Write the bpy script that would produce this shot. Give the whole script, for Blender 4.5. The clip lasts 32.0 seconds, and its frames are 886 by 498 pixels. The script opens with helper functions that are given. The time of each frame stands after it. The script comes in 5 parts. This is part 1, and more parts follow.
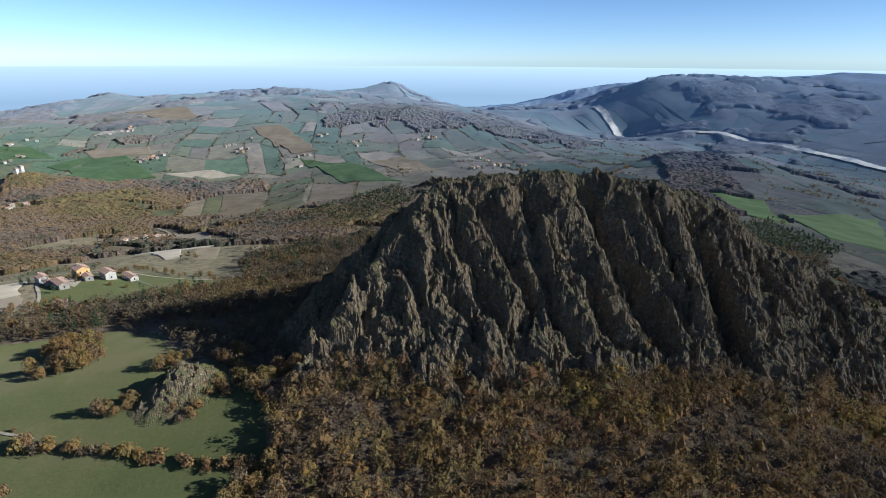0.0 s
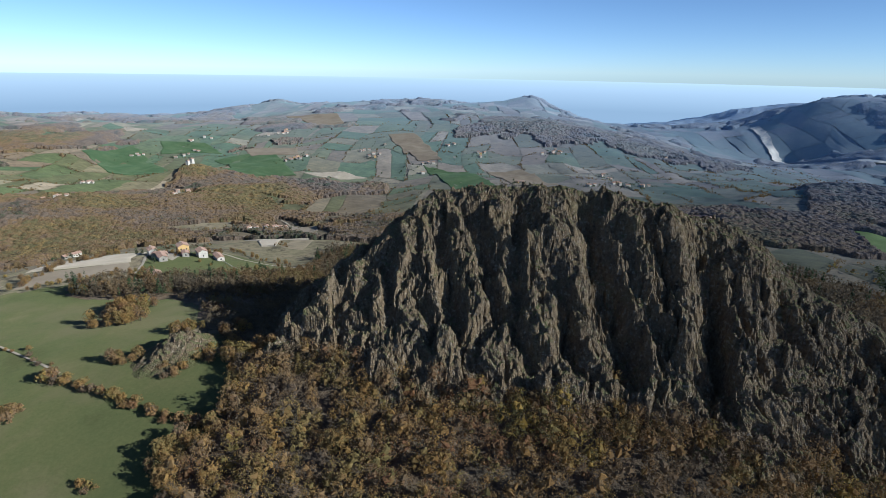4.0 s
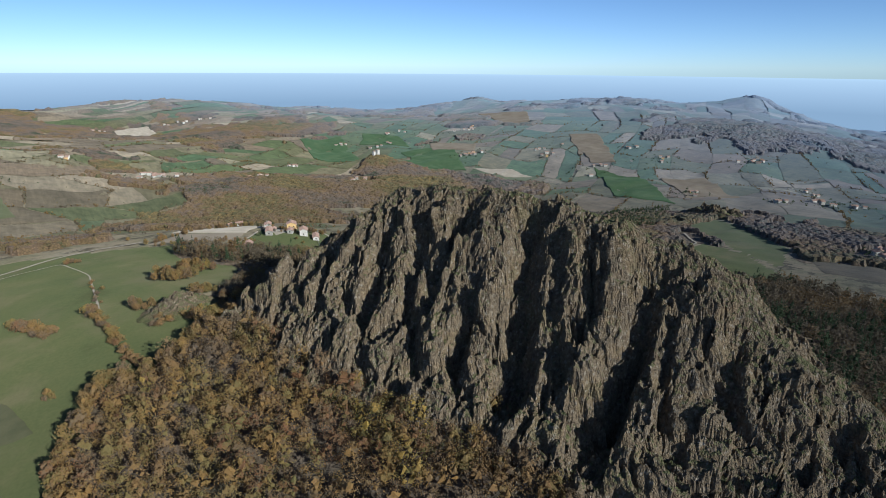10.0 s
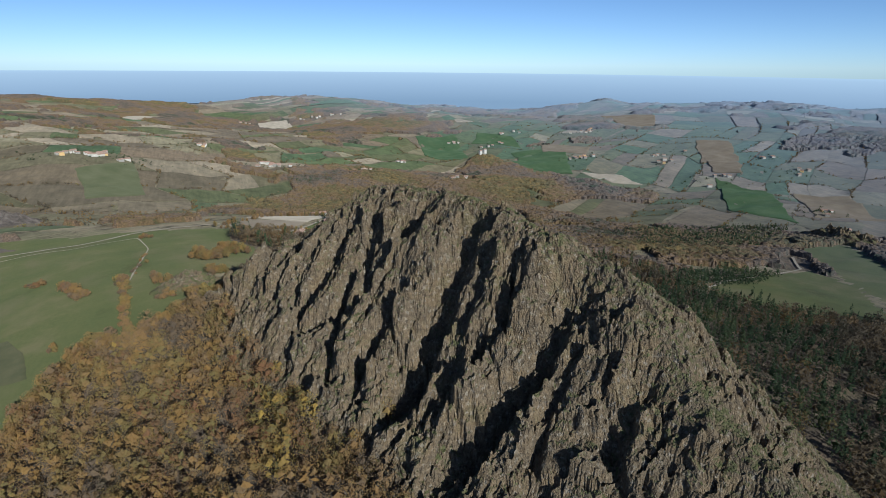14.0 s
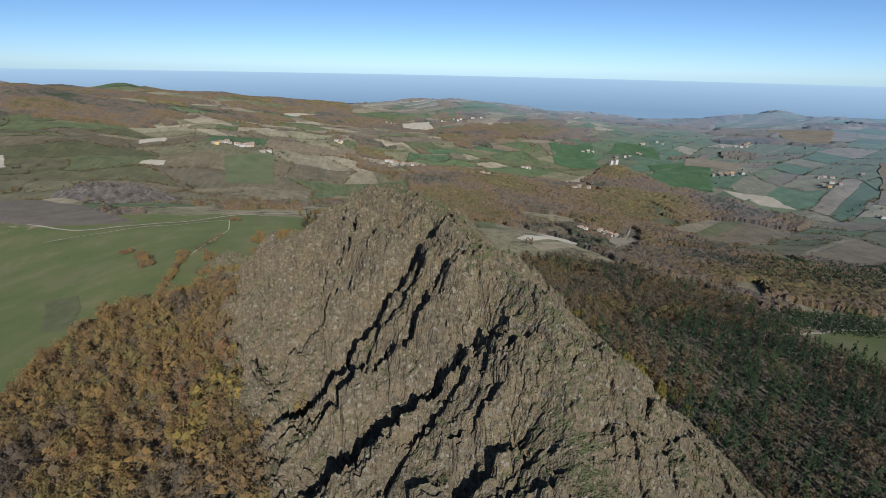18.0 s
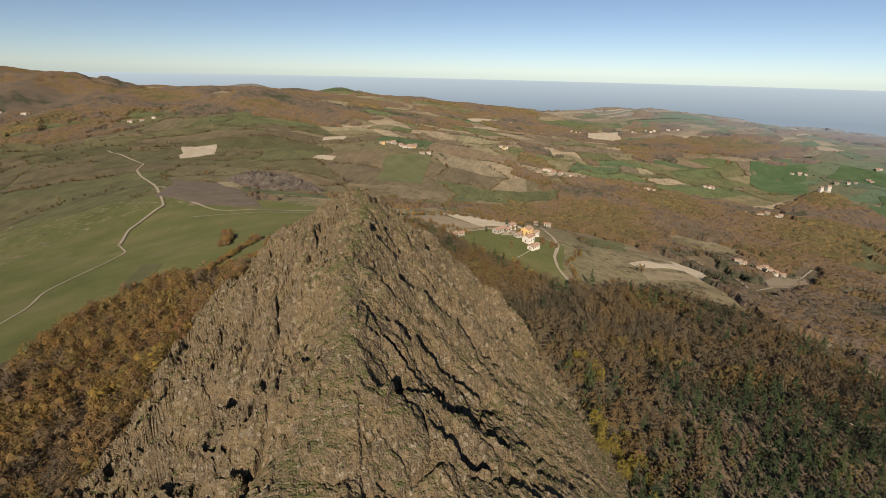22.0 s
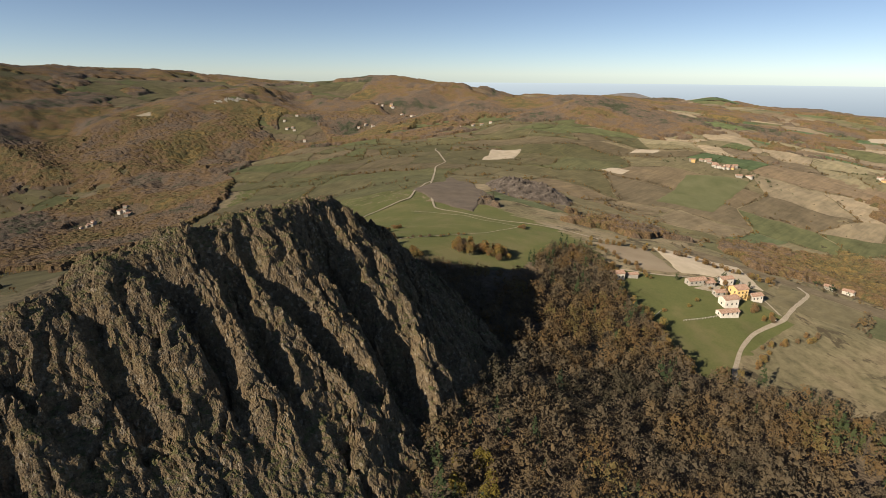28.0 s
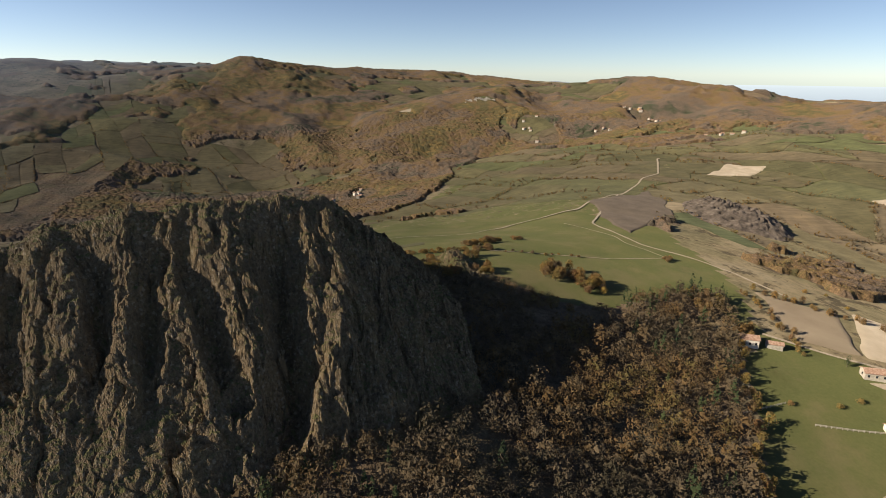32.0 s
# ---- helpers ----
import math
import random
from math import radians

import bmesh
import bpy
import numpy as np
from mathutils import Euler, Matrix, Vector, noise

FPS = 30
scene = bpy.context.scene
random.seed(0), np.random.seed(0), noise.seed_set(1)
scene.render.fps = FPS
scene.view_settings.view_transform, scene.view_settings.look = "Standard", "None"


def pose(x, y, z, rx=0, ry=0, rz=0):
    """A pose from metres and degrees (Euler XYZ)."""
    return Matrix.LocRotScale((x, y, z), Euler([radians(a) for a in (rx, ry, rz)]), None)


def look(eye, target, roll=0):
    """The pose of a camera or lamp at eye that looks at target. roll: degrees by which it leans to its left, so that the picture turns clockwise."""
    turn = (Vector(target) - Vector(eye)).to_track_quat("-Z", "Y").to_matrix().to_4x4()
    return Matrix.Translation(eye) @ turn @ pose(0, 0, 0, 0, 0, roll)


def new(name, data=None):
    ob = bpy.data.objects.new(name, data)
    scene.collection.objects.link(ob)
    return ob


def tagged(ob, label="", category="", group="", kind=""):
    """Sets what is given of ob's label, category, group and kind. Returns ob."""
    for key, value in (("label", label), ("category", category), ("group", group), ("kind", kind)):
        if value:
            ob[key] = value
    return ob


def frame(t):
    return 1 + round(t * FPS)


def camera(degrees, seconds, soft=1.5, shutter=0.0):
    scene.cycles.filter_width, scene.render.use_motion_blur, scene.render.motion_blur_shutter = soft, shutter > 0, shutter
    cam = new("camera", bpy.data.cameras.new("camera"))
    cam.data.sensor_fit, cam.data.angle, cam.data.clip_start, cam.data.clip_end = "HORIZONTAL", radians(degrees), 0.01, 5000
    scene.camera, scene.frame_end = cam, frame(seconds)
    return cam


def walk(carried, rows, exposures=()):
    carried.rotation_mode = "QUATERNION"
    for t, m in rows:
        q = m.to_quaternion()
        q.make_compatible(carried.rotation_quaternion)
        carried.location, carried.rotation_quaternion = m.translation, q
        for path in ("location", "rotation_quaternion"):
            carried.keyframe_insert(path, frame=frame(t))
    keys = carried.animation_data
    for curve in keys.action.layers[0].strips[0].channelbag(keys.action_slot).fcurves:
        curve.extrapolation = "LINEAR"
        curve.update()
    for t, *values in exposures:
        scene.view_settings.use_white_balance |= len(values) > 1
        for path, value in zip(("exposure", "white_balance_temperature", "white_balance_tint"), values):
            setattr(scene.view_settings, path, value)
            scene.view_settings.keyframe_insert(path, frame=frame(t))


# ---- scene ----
cam = camera(78.48, 32.0, soft=0.6)
# seconds, place, heading, downward tilt, roll in degrees
PATH = [
    (0.0, -260.41, -37.35, 44.89, -75.689, 19.384, 0.309),
    (0.5, -260.12, -43.65, 44.97, -74.185, 18.805, 0.281),
    (1.0, -259.68, -50.42, 44.95, -72.555, 18.663, 0.285),
    (1.5, -258.44, -57.93, 44.92, -71.781, 18.619, 0.379),
    (2.0, -256.16, -66.01, 44.90, -69.578, 18.464, 0.543),
    (2.5, -253.14, -74.21, 44.86, -67.275, 18.340, 0.714),
    (3.0, -249.59, -82.36, 44.77, -64.912, 18.288, 0.883),
    (3.5, -245.73, -90.33, 44.68, -62.647, 18.255, 1.009),
    (5.5, -227.05, -120.16, 44.56, -54.595, 18.288, 1.108),
    (6.0, -221.66, -127.32, 44.77, -52.752, 18.332, 1.149),
    (6.5, -216.14, -134.27, 45.01, -50.974, 18.376, 1.164),
    (7.0, -210.36, -141.15, 45.24, -48.895, 18.408, 1.157),
    (7.5, -204.33, -147.85, 45.43, -47.089, 18.458, 1.107),
    (8.0, -197.98, -154.37, 45.58, -45.192, 18.488, 1.036),
    (8.5, -191.39, -160.56, 45.66, -43.495, 18.515, 0.916),
    (9.0, -184.56, -166.57, 45.68, -41.878, 18.575, 0.758),
    (9.5, -177.53, -172.28, 45.67, -40.219, 18.615, 0.581),
    (10.0, -170.21, -177.78, 45.65, -38.386, 18.672, 0.439),
    (10.5, -162.67, -182.93, 45.67, -36.596, 18.715, 0.340),
    (11.0, -154.91, -187.79, 45.73, -34.841, 18.756, 0.283),
    (11.5, -147.07, -192.31, 45.81, -33.267, 18.772, 0.250),
    (12.0, -139.14, -196.48, 45.90, -31.647, 18.802, 0.281),
    (12.5, -131.21, -200.29, 45.95, -29.914, 18.803, 0.326),
    (13.0, -123.21, -203.84, 45.93, -28.215, 18.784, 0.421),
    (13.5, -115.16, -207.06, 45.88, -26.395, 18.786, 0.496),
    (14.0, -106.89, -210.00, 45.84, -24.478, 18.805, 0.598),
    (14.5, -98.58, -212.70, 45.78, -22.625, 18.789, 0.690),
    (16.5, -65.34, -220.63, 44.67, -14.423, 18.645, 1.152),
    (17.0, -56.53, -221.62, 44.76, -12.734, 18.654, 1.174),
    (17.5, -47.73, -222.37, 44.88, -10.688, 18.605, 1.198),
    (18.0, -38.93, -222.82, 45.02, -8.661, 18.531, 1.214),
    (18.5, -30.27, -222.86, 45.14, -6.777, 18.467, 1.208),
    (19.0, -21.44, -222.48, 45.19, -5.038, 18.442, 1.175),
    (19.5, -11.88, -221.58, 45.16, -2.945, 18.396, 1.120),
    (20.0, 0.00, -220.00, 45.08, -0.003, 18.376, 1.148),
    (20.5, 13.86, -217.48, 44.98, 3.347, 18.364, 1.239),
    (21.0, 28.46, -213.97, 44.88, 6.664, 18.297, 1.327),
    (21.5, 42.72, -209.54, 44.75, 9.578, 18.252, 1.346),
    (22.0, 56.76, -204.10, 44.61, 12.565, 18.227, 1.343),
    (22.5, 70.19, -197.76, 44.46, 16.192, 18.255, 1.266),
    (23.0, 83.23, -190.39, 44.31, 19.009, 18.321, 1.123),
    (23.5, 95.56, -182.42, 44.17, 21.986, 18.446, 0.906),
    (24.0, 107.46, -173.67, 44.08, 24.968, 18.549, 0.717),
    (24.5, 118.80, -164.38, 44.09, 29.191, 18.487, 0.595),
    (25.0, 129.81, -154.33, 44.16, 31.698, 18.335, 0.575),
    (25.5, 140.28, -144.12, 44.29, 34.823, 18.190, 0.542),
    (27.5, 174.90, -95.25, 45.11, 48.534, 17.939, 0.228),
    (28.0, 181.10, -81.65, 45.02, 52.303, 17.879, 0.313),
    (28.5, 186.60, -67.95, 44.91, 55.676, 17.852, 0.378),
    (29.0, 191.25, -53.84, 44.79, 58.987, 17.876, 0.456),
    (29.5, 194.94, -39.59, 44.68, 62.328, 17.904, 0.502),
    (30.0, 197.68, -25.02, 44.57, 65.915, 17.908, 0.542),
    (30.5, 199.51, -10.37, 44.48, 69.322, 17.925, 0.547),
    (31.0, 200.45, 4.54, 44.40, 72.895, 17.935, 0.546),
    (31.5, 200.74, 19.56, 44.35, 76.753, 17.956, 0.469),
    (32.0, 200.56, 34.82, 44.35, 80.190, 17.902, 0.356),
]

walk(cam, [(t, pose(x, y, z, 0, 0, h) @ pose(0, 0, 0, 90 - d) @ pose(0, 0, 0, 0, 0, r)) for t, x, y, z, h, d, r in PATH],
     exposures=[(0, 0.58, 5500, 7), (6, 0.34, 5400, 6), (9, 0.24, 5400, 6), (14, 0.04, 5400, 6), (19.6, 0.0, 5450, 6), (19.75, 0.04, 7200, 12), (24, 0.08, 7200, 12), (28, 0.34, 7300, 12), (32, 0.62, 7500, 13)])

# ---- world, sun ----
SUN_HEADING, SUN_HEIGHT = 8.0, 25.0
world = bpy.data.worlds.new("sky")
scene.world = world
world.use_nodes = True
wn = world.node_tree
wn.nodes.clear()
sky = wn.nodes.new("ShaderNodeTexSky")
sky.sky_type, sky.sun_disc = "NISHITA", False
sky.sun_elevation, sky.sun_rotation = radians(SUN_HEIGHT), radians(180 + SUN_HEADING)
sky.altitude, sky.air_density, sky.dust_density, sky.ozone_density = 1500, 0.6, 0.4, 2.0
bg = wn.nodes.new("ShaderNodeBackground")
bg.inputs["Strength"].default_value = 0.088
wout = wn.nodes.new("ShaderNodeOutputWorld")
wn.links.new(sky.outputs[0], bg.inputs[0])
wn.links.new(bg.outputs[0], wout.inputs[0])

sun = new("sun", bpy.data.lights.new("sun", "SUN"))
sun.data.energy, sun.data.angle, sun.data.color = 4.8, radians(0.5), (1.0, 0.93, 0.82)
sh, se = radians(SUN_HEADING), radians(SUN_HEIGHT)
sun.matrix_world = look((0, 0, 300), (-math.sin(sh) * 100, math.cos(sh) * 100, 300 - math.tan(se) * 100))


# ---- materials ----
def material(name, rough=0.9, spec=0.2):
    m = bpy.data.materials.new(name)
    m.use_nodes = True
    b = m.node_tree.nodes["Principled BSDF"]
    b.inputs["Roughness"].default_value = rough
    b.inputs["Specular IOR Level"].default_value = spec
    b.inputs["Diffuse Roughness"].default_value = 1.0 if rough > 0.8 else 0.0
    return m


def node(m, kind, **props):
    n = m.node_tree.nodes.new(kind)
    if "operation" in props:
        n.operation = props["operation"]
    if "feature" in props:
        n.feature = props["feature"]
    if "voronoi_dimensions" in props:
        n.voronoi_dimensions = props["voronoi_dimensions"]
    if "attribute_name" in props:
        n.attribute_name = props["attribute_name"]
    if "data_type" in props:
        n.data_type, n.blend_type = props["data_type"], props["blend_type"]
    for key, val in props.get("inputs", {}).items():
        n.inputs[key].default_value = val
    return n


def link(m, a, b):
    m.node_tree.links.new(a, b)


def shader(m):
    return m.node_tree.nodes["Principled BSDF"]


def place(m, stretch=(1, 1, 1), turn=0.0):
    g = node(m, "ShaderNodeNewGeometry")
    mp = node(m, "ShaderNodeMapping")
    mp.inputs["Scale"].default_value = stretch
    mp.inputs["Rotation"].default_value = (0, 0, radians(turn))
    link(m, g.outputs["Position"], mp.inputs["Vector"])
    return mp.outputs[0]


def speckle(m, vec, size, detail=4.0, rough=0.6):
    n = node(m, "ShaderNodeTexNoise", inputs={"Scale": 1.0 / size, "Detail": detail, "Roughness": rough})
    link(m, vec, n.inputs["Vector"])
    return n.outputs["Fac"]


def ramp(m, fac, stops):
    r = node(m, "ShaderNodeValToRGB")
    while len(r.color_ramp.elements) < len(stops):
        r.color_ramp.elements.new(0.5)
    for e, (p, c) in zip(r.color_ramp.elements, stops):
        e.position, e.color = p, (*c, 1) if len(c) == 3 else c
    link(m, fac, r.inputs[0])
    return r.outputs[0]


def blend(m, fac, a, b, kind="MIX"):
    n = node(m, "ShaderNodeMix", data_type="RGBA", blend_type=kind)
    for s, v in ((n.inputs[0], fac), (n.inputs[6], a), (n.inputs[7], b)):
        if isinstance(v, (int, float)):
            s.default_value = v
        elif isinstance(v, tuple):
            s.default_value = (*v, 1)
        else:
            link(m, v, s)
    return n.outputs[2]


def relief(m, height, strength, distance):
    b = node(m, "ShaderNodeBump", inputs={"Strength": strength, "Distance": distance})
    link(m, height, b.inputs["Height"])
    link(m, b.outputs[0], shader(m).inputs["Normal"])


def paint(m, colour):
    if isinstance(colour, tuple):
        shader(m).inputs["Base Color"].default_value = (*colour, 1)
    else:
        link(m, colour, shader(m).inputs["Base Color"])


def mottled(name, size, stops, rough=0.9, bump=0.3, bump_size=None, spec=0.2):
    m = material(name, rough, spec)
    v = place(m)
    n1 = speckle(m, v, size)
    paint(m, ramp(m, n1, stops))
    relief(m, speckle(m, v, bump_size or size * 0.2), bump, (bump_size or size * 0.2) * 0.4)
    return m


def rock_material():
    m = material("dark_rock", 0.95, 0.15)
    v = place(m)
    fine = speckle(m, v, 1.3, 8, 0.8)
    base = ramp(m, fine, [(0.32, (0.0464, 0.0334, 0.0207)), (0.45, (0.1391, 0.1017, 0.0613)), (0.57, (0.2178, 0.1647, 0.101)), (0.69, (0.4265, 0.3376, 0.2237))])
    big = speckle(m, v, 11, 5, 0.65)
    tone = ramp(m, big, [(0.34, (0.1576, 0.1117, 0.0646)), (0.45, (0.1299, 0.1035, 0.0704)), (0.55, (0.1947, 0.135, 0.0728)), (0.66, (0.1576, 0.1332, 0.0621))])
    base = blend(m, 0.42, base, tone)
    # pale broken faces
    chip = node(m, "ShaderNodeTexVoronoi", inputs={"Scale": 1.15})
    jag = node(m, "ShaderNodeVectorMath", operation="MULTIPLY_ADD")
    jn = node(m, "ShaderNodeTexNoise", inputs={"Scale": 1.6, "Detail": 4.0})
    link(m, v, jn.inputs["Vector"])
    link(m, jn.outputs["Color"], jag.inputs[0])
    jag.inputs[1].default_value = (1.6, 1.6, 1.6)
    link(m, v, jag.inputs[2])
    link(m, jag.outputs[0], chip.inputs["Vector"])
    cs = node(m, "ShaderNodeSeparateColor")
    link(m, chip.outputs["Color"], cs.inputs[0])
    base = blend(m, ramp(m, cs.outputs[0], [(0.86, (0, 0, 0)), (0.96, (0.5, 0.5, 0.5))]), base, (0.34, 0.295, 0.225))
    base = blend(m, ramp(m, cs.outputs[1], [(0.0, (0.55, 0.55, 0.55)), (0.25, (0, 0, 0))]), base, (0.045, 0.037, 0.03))
    # thin grass and moss on the ledges
    g = node(m, "ShaderNodeNewGeometry")
    sep = node(m, "ShaderNodeSeparateXYZ")
    link(m, g.outputs["Normal"], sep.inputs[0])
    ledge = node(m, "ShaderNodeMapRange", inputs={"From Min": 0.6, "From Max": 0.85})
    link(m, sep.outputs[2], ledge.inputs[0])
    patch = node(m, "ShaderNodeMath", operation="MULTIPLY")
    link(m, ledge.outputs[0], patch.inputs[0])
    link(m, ramp(m, speckle(m, v, 9, 6, 0.7), [(0.4, (0, 0, 0)), (0.52, (1, 1, 1))]), patch.inputs[1])
    grass = ramp(m, speckle(m, v, 0.8, 5, 0.7), [(0.3, (0.065, 0.075, 0.028)), (0.7, (0.16, 0.15, 0.066))])
    paint(m, blend(m, patch.outputs[0], base, grass))
    h = node(m, "ShaderNodeMath", operation="ADD")
    link(m, speckle(m, v, 1.6, 8, 0.75), h.inputs[0])
    vor = node(m, "ShaderNodeTexVoronoi", feature="DISTANCE_TO_EDGE", inputs={"Scale": 1.2})
    link(m, v, vor.inputs["Vector"])
    link(m, vor.outputs["Distance"], h.inputs[1])
    relief(m, h.outputs[0], 1.0, 1.2)
    return m


def haze_tinted(m, colour):
    """Paints distance haze into the colour: a blue-grey mix that grows far off."""
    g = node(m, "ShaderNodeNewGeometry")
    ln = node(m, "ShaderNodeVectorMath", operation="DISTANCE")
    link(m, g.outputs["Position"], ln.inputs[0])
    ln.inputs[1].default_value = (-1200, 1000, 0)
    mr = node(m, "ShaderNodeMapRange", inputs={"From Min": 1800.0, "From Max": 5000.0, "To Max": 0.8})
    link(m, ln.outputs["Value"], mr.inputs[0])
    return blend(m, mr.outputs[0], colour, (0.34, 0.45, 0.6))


def land_material(name):
    """Rough ground; the layer 'cover' gives meadow, woodland and bare ground."""
    m = material(name, 0.95, 0.1)
    v = place(m)
    rough = ramp(m, speckle(m, v, 70, 6, 0.6), [(0.34, (0.07, 0.066, 0.038)), (0.45, (0.125, 0.11, 0.062)), (0.54, (0.17, 0.135, 0.085)), (0.64, (0.21, 0.175, 0.12))])
    fine = ramp(m, speckle(m, v, 7, 5, 0.7), [(0.36, (0.055, 0.05, 0.032)), (0.5, (0.14, 0.12, 0.075)), (0.64, (0.2, 0.165, 0.105))])
    soft = blend(m, 0.45, rough, fine)
    scrub = ramp(m, speckle(m, v, 24, 6, 0.72), [(0.55, (0, 0, 0)), (0.6, (1, 1, 1))])
    soft = blend(m, scrub, soft, (0.06, 0.05, 0.032))
    wood_col = ramp(m, speckle(m, v, 6, 4, 0.75), [(0.34, (0.035, 0.029, 0.02)), (0.48, (0.1, 0.078, 0.052)), (0.6, (0.15, 0.112, 0.072)), (0.7, (0.19, 0.14, 0.088))])
    stand = ramp(m, speckle(m, v, 70, 4, 0.6), [(0.36, (0.07, 0.07, 0.045)), (0.46, (0.13, 0.105, 0.08)), (0.54, (0.16, 0.11, 0.07)), (0.64, (0.15, 0.13, 0.075))])
    wood_col = blend(m, 0.4, wood_col, stand)
    att = node(m, "ShaderNodeAttribute", attribute_name="cover")
    cov = node(m, "ShaderNodeSeparateColor")
    link(m, att.outputs["Color"], cov.inputs[0])

    def sharp(sock, grain=9):
        q = node(m, "ShaderNodeMath", operation="ADD")
        link(m, sock, q.inputs[0])
        link(m, speckle(m, v, grain, 6, 0.7), q.inputs[1])
        return ramp(m, q.outputs[0], [(0.95, (0, 0, 0)), (1.02, (1, 1, 1))])
    meadow = ramp(m, speckle(m, v, 42, 7, 0.62), [(0.3, (0.0616, 0.063, 0.0249)), (0.43, (0.0789, 0.0875, 0.0333)), (0.55, (0.0912, 0.0944, 0.0368)), (0.66, (0.1232, 0.1096, 0.0535))])
    meadow = blend(m, 0.22, meadow, ramp(m, speckle(m, v, 1.4, 4, 0.7), [(0.3, (0.03, 0.04, 0.015)), (0.7, (0.11, 0.115, 0.05))]))
    worn = ramp(m, speckle(m, v, 48, 6, 0.66), [(0.53, (0, 0, 0)), (0.66, (0.75, 0.75, 0.75))])
    meadow = blend(m, worn, meadow, (0.108, 0.098, 0.05))
    turf = sharp(cov.outputs[0])
    c1 = blend(m, turf, soft, meadow)
    woods = sharp(cov.outputs[1], 22)
    c2 = blend(m, woods, c1, wood_col)
    bare = ramp(m, speckle(m, v, 6, 6, 0.7), [(0.35, (0.16, 0.14, 0.104)), (0.65, (0.288, 0.256, 0.2))])
    paint(m, haze_tinted(m, blend(m, sharp(cov.outputs[2]), c2, bare)))
    canopy_ = node(m, "ShaderNodeMath", operation="MULTIPLY")
    link(m, woods, canopy_.inputs[0])
    link(m, speckle(m, v, 8, 4, 0.65), canopy_.inputs[1])
    lump = node(m, "ShaderNodeMath", operation="MULTIPLY_ADD")
    link(m, speckle(m, v, 1.6, 6, 0.7), lump.inputs[0])
    lump.inputs[1].default_value = 0.04
    link(m, canopy_.outputs[0], lump.inputs[2])
    relief(m, lump.outputs[0], 0.7, 6.0)
    return m


def crop_material():
    """Fields; the layer 'crop' gives each one its colour."""
    m = material("field_crops", 0.95, 0.1)
    v = place(m)
    att = node(m, "ShaderNodeAttribute", attribute_name="crop")
    wear = ramp(m, speckle(m, v, 26, 6, 0.65), [(0.32, (0.74, 0.74, 0.72)), (0.5, (1.0, 1.0, 1.0)), (0.68, (1.24, 1.2, 1.14))])
    col = blend(m, 1.0, att.outputs["Color"], wear, "MULTIPLY")
    rows_ = node(m, "ShaderNodeMapping")
    rows_.inputs["Scale"].default_value = (1, 0.08, 1)
    rows_.inputs["Rotation"].default_value = (0, 0, 0.42)
    link(m, v, rows_.inputs["Vector"])
    col = blend(m, 1.0, col, ramp(m, speckle(m, rows_.outputs[0], 5, 3, 0.6), [(0.35, (0.86, 0.86, 0.85)), (0.65, (1.12, 1.11, 1.1))]), "MULTIPLY")
    bush = ramp(m, speckle(m, v, 13, 4, 0.6), [(0.68, (0, 0, 0)), (0.7, (1, 1, 1))])
    col = blend(m, bush, col, (0.05, 0.046, 0.028))
    paint(m, haze_tinted(m, col))
    relief(m, speckle(m, v, 2.2, 5, 0.7), 0.4, 0.6)
    return m


def canopy_material():
    """Leafy and bare tree tops of the farther woods; the layer 'tint' gives each crown its kind."""
    m = material("woodland_canopy", 0.92, 0.1)
    v = place(m)
    a = node(m, "ShaderNodeAttribute", attribute_name="tint")
    kinds = ramp(m, a.outputs["Fac"], [(0.0, (0.0564, 0.0632, 0.0377)), (0.18, (0.1077, 0.0874, 0.0668)), (0.38, (0.1354, 0.101, 0.0731)), (0.55, (0.1539, 0.1032, 0.0585)), (0.7, (0.1457, 0.1032, 0.0502)), (0.85, (0.0923, 0.0842, 0.0418)), (1.0, (0.1744, 0.1242, 0.0523))])
    twigs = ramp(m, speckle(m, v, 1.5, 5, 0.72), [(0.32, (0.42, 0.42, 0.42)), (0.5, (0.95, 0.95, 0.95)), (0.66, (1.5, 1.46, 1.4))])
    paint(m, haze_tinted(m, blend(m, 1.0, kinds, twigs, "MULTIPLY")))
    relief(m, speckle(m, v, 1.3, 5, 0.7), 1.0, 1.4)
    return m


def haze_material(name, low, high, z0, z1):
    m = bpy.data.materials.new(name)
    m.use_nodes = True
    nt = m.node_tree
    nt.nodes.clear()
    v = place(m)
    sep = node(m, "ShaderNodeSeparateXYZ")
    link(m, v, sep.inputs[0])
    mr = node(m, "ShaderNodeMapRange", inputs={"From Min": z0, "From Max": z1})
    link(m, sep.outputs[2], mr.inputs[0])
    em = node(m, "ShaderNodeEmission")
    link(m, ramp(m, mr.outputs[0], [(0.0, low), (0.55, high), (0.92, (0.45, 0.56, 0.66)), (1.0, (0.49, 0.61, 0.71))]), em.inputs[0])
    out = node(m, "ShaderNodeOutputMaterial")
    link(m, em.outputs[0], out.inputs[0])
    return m


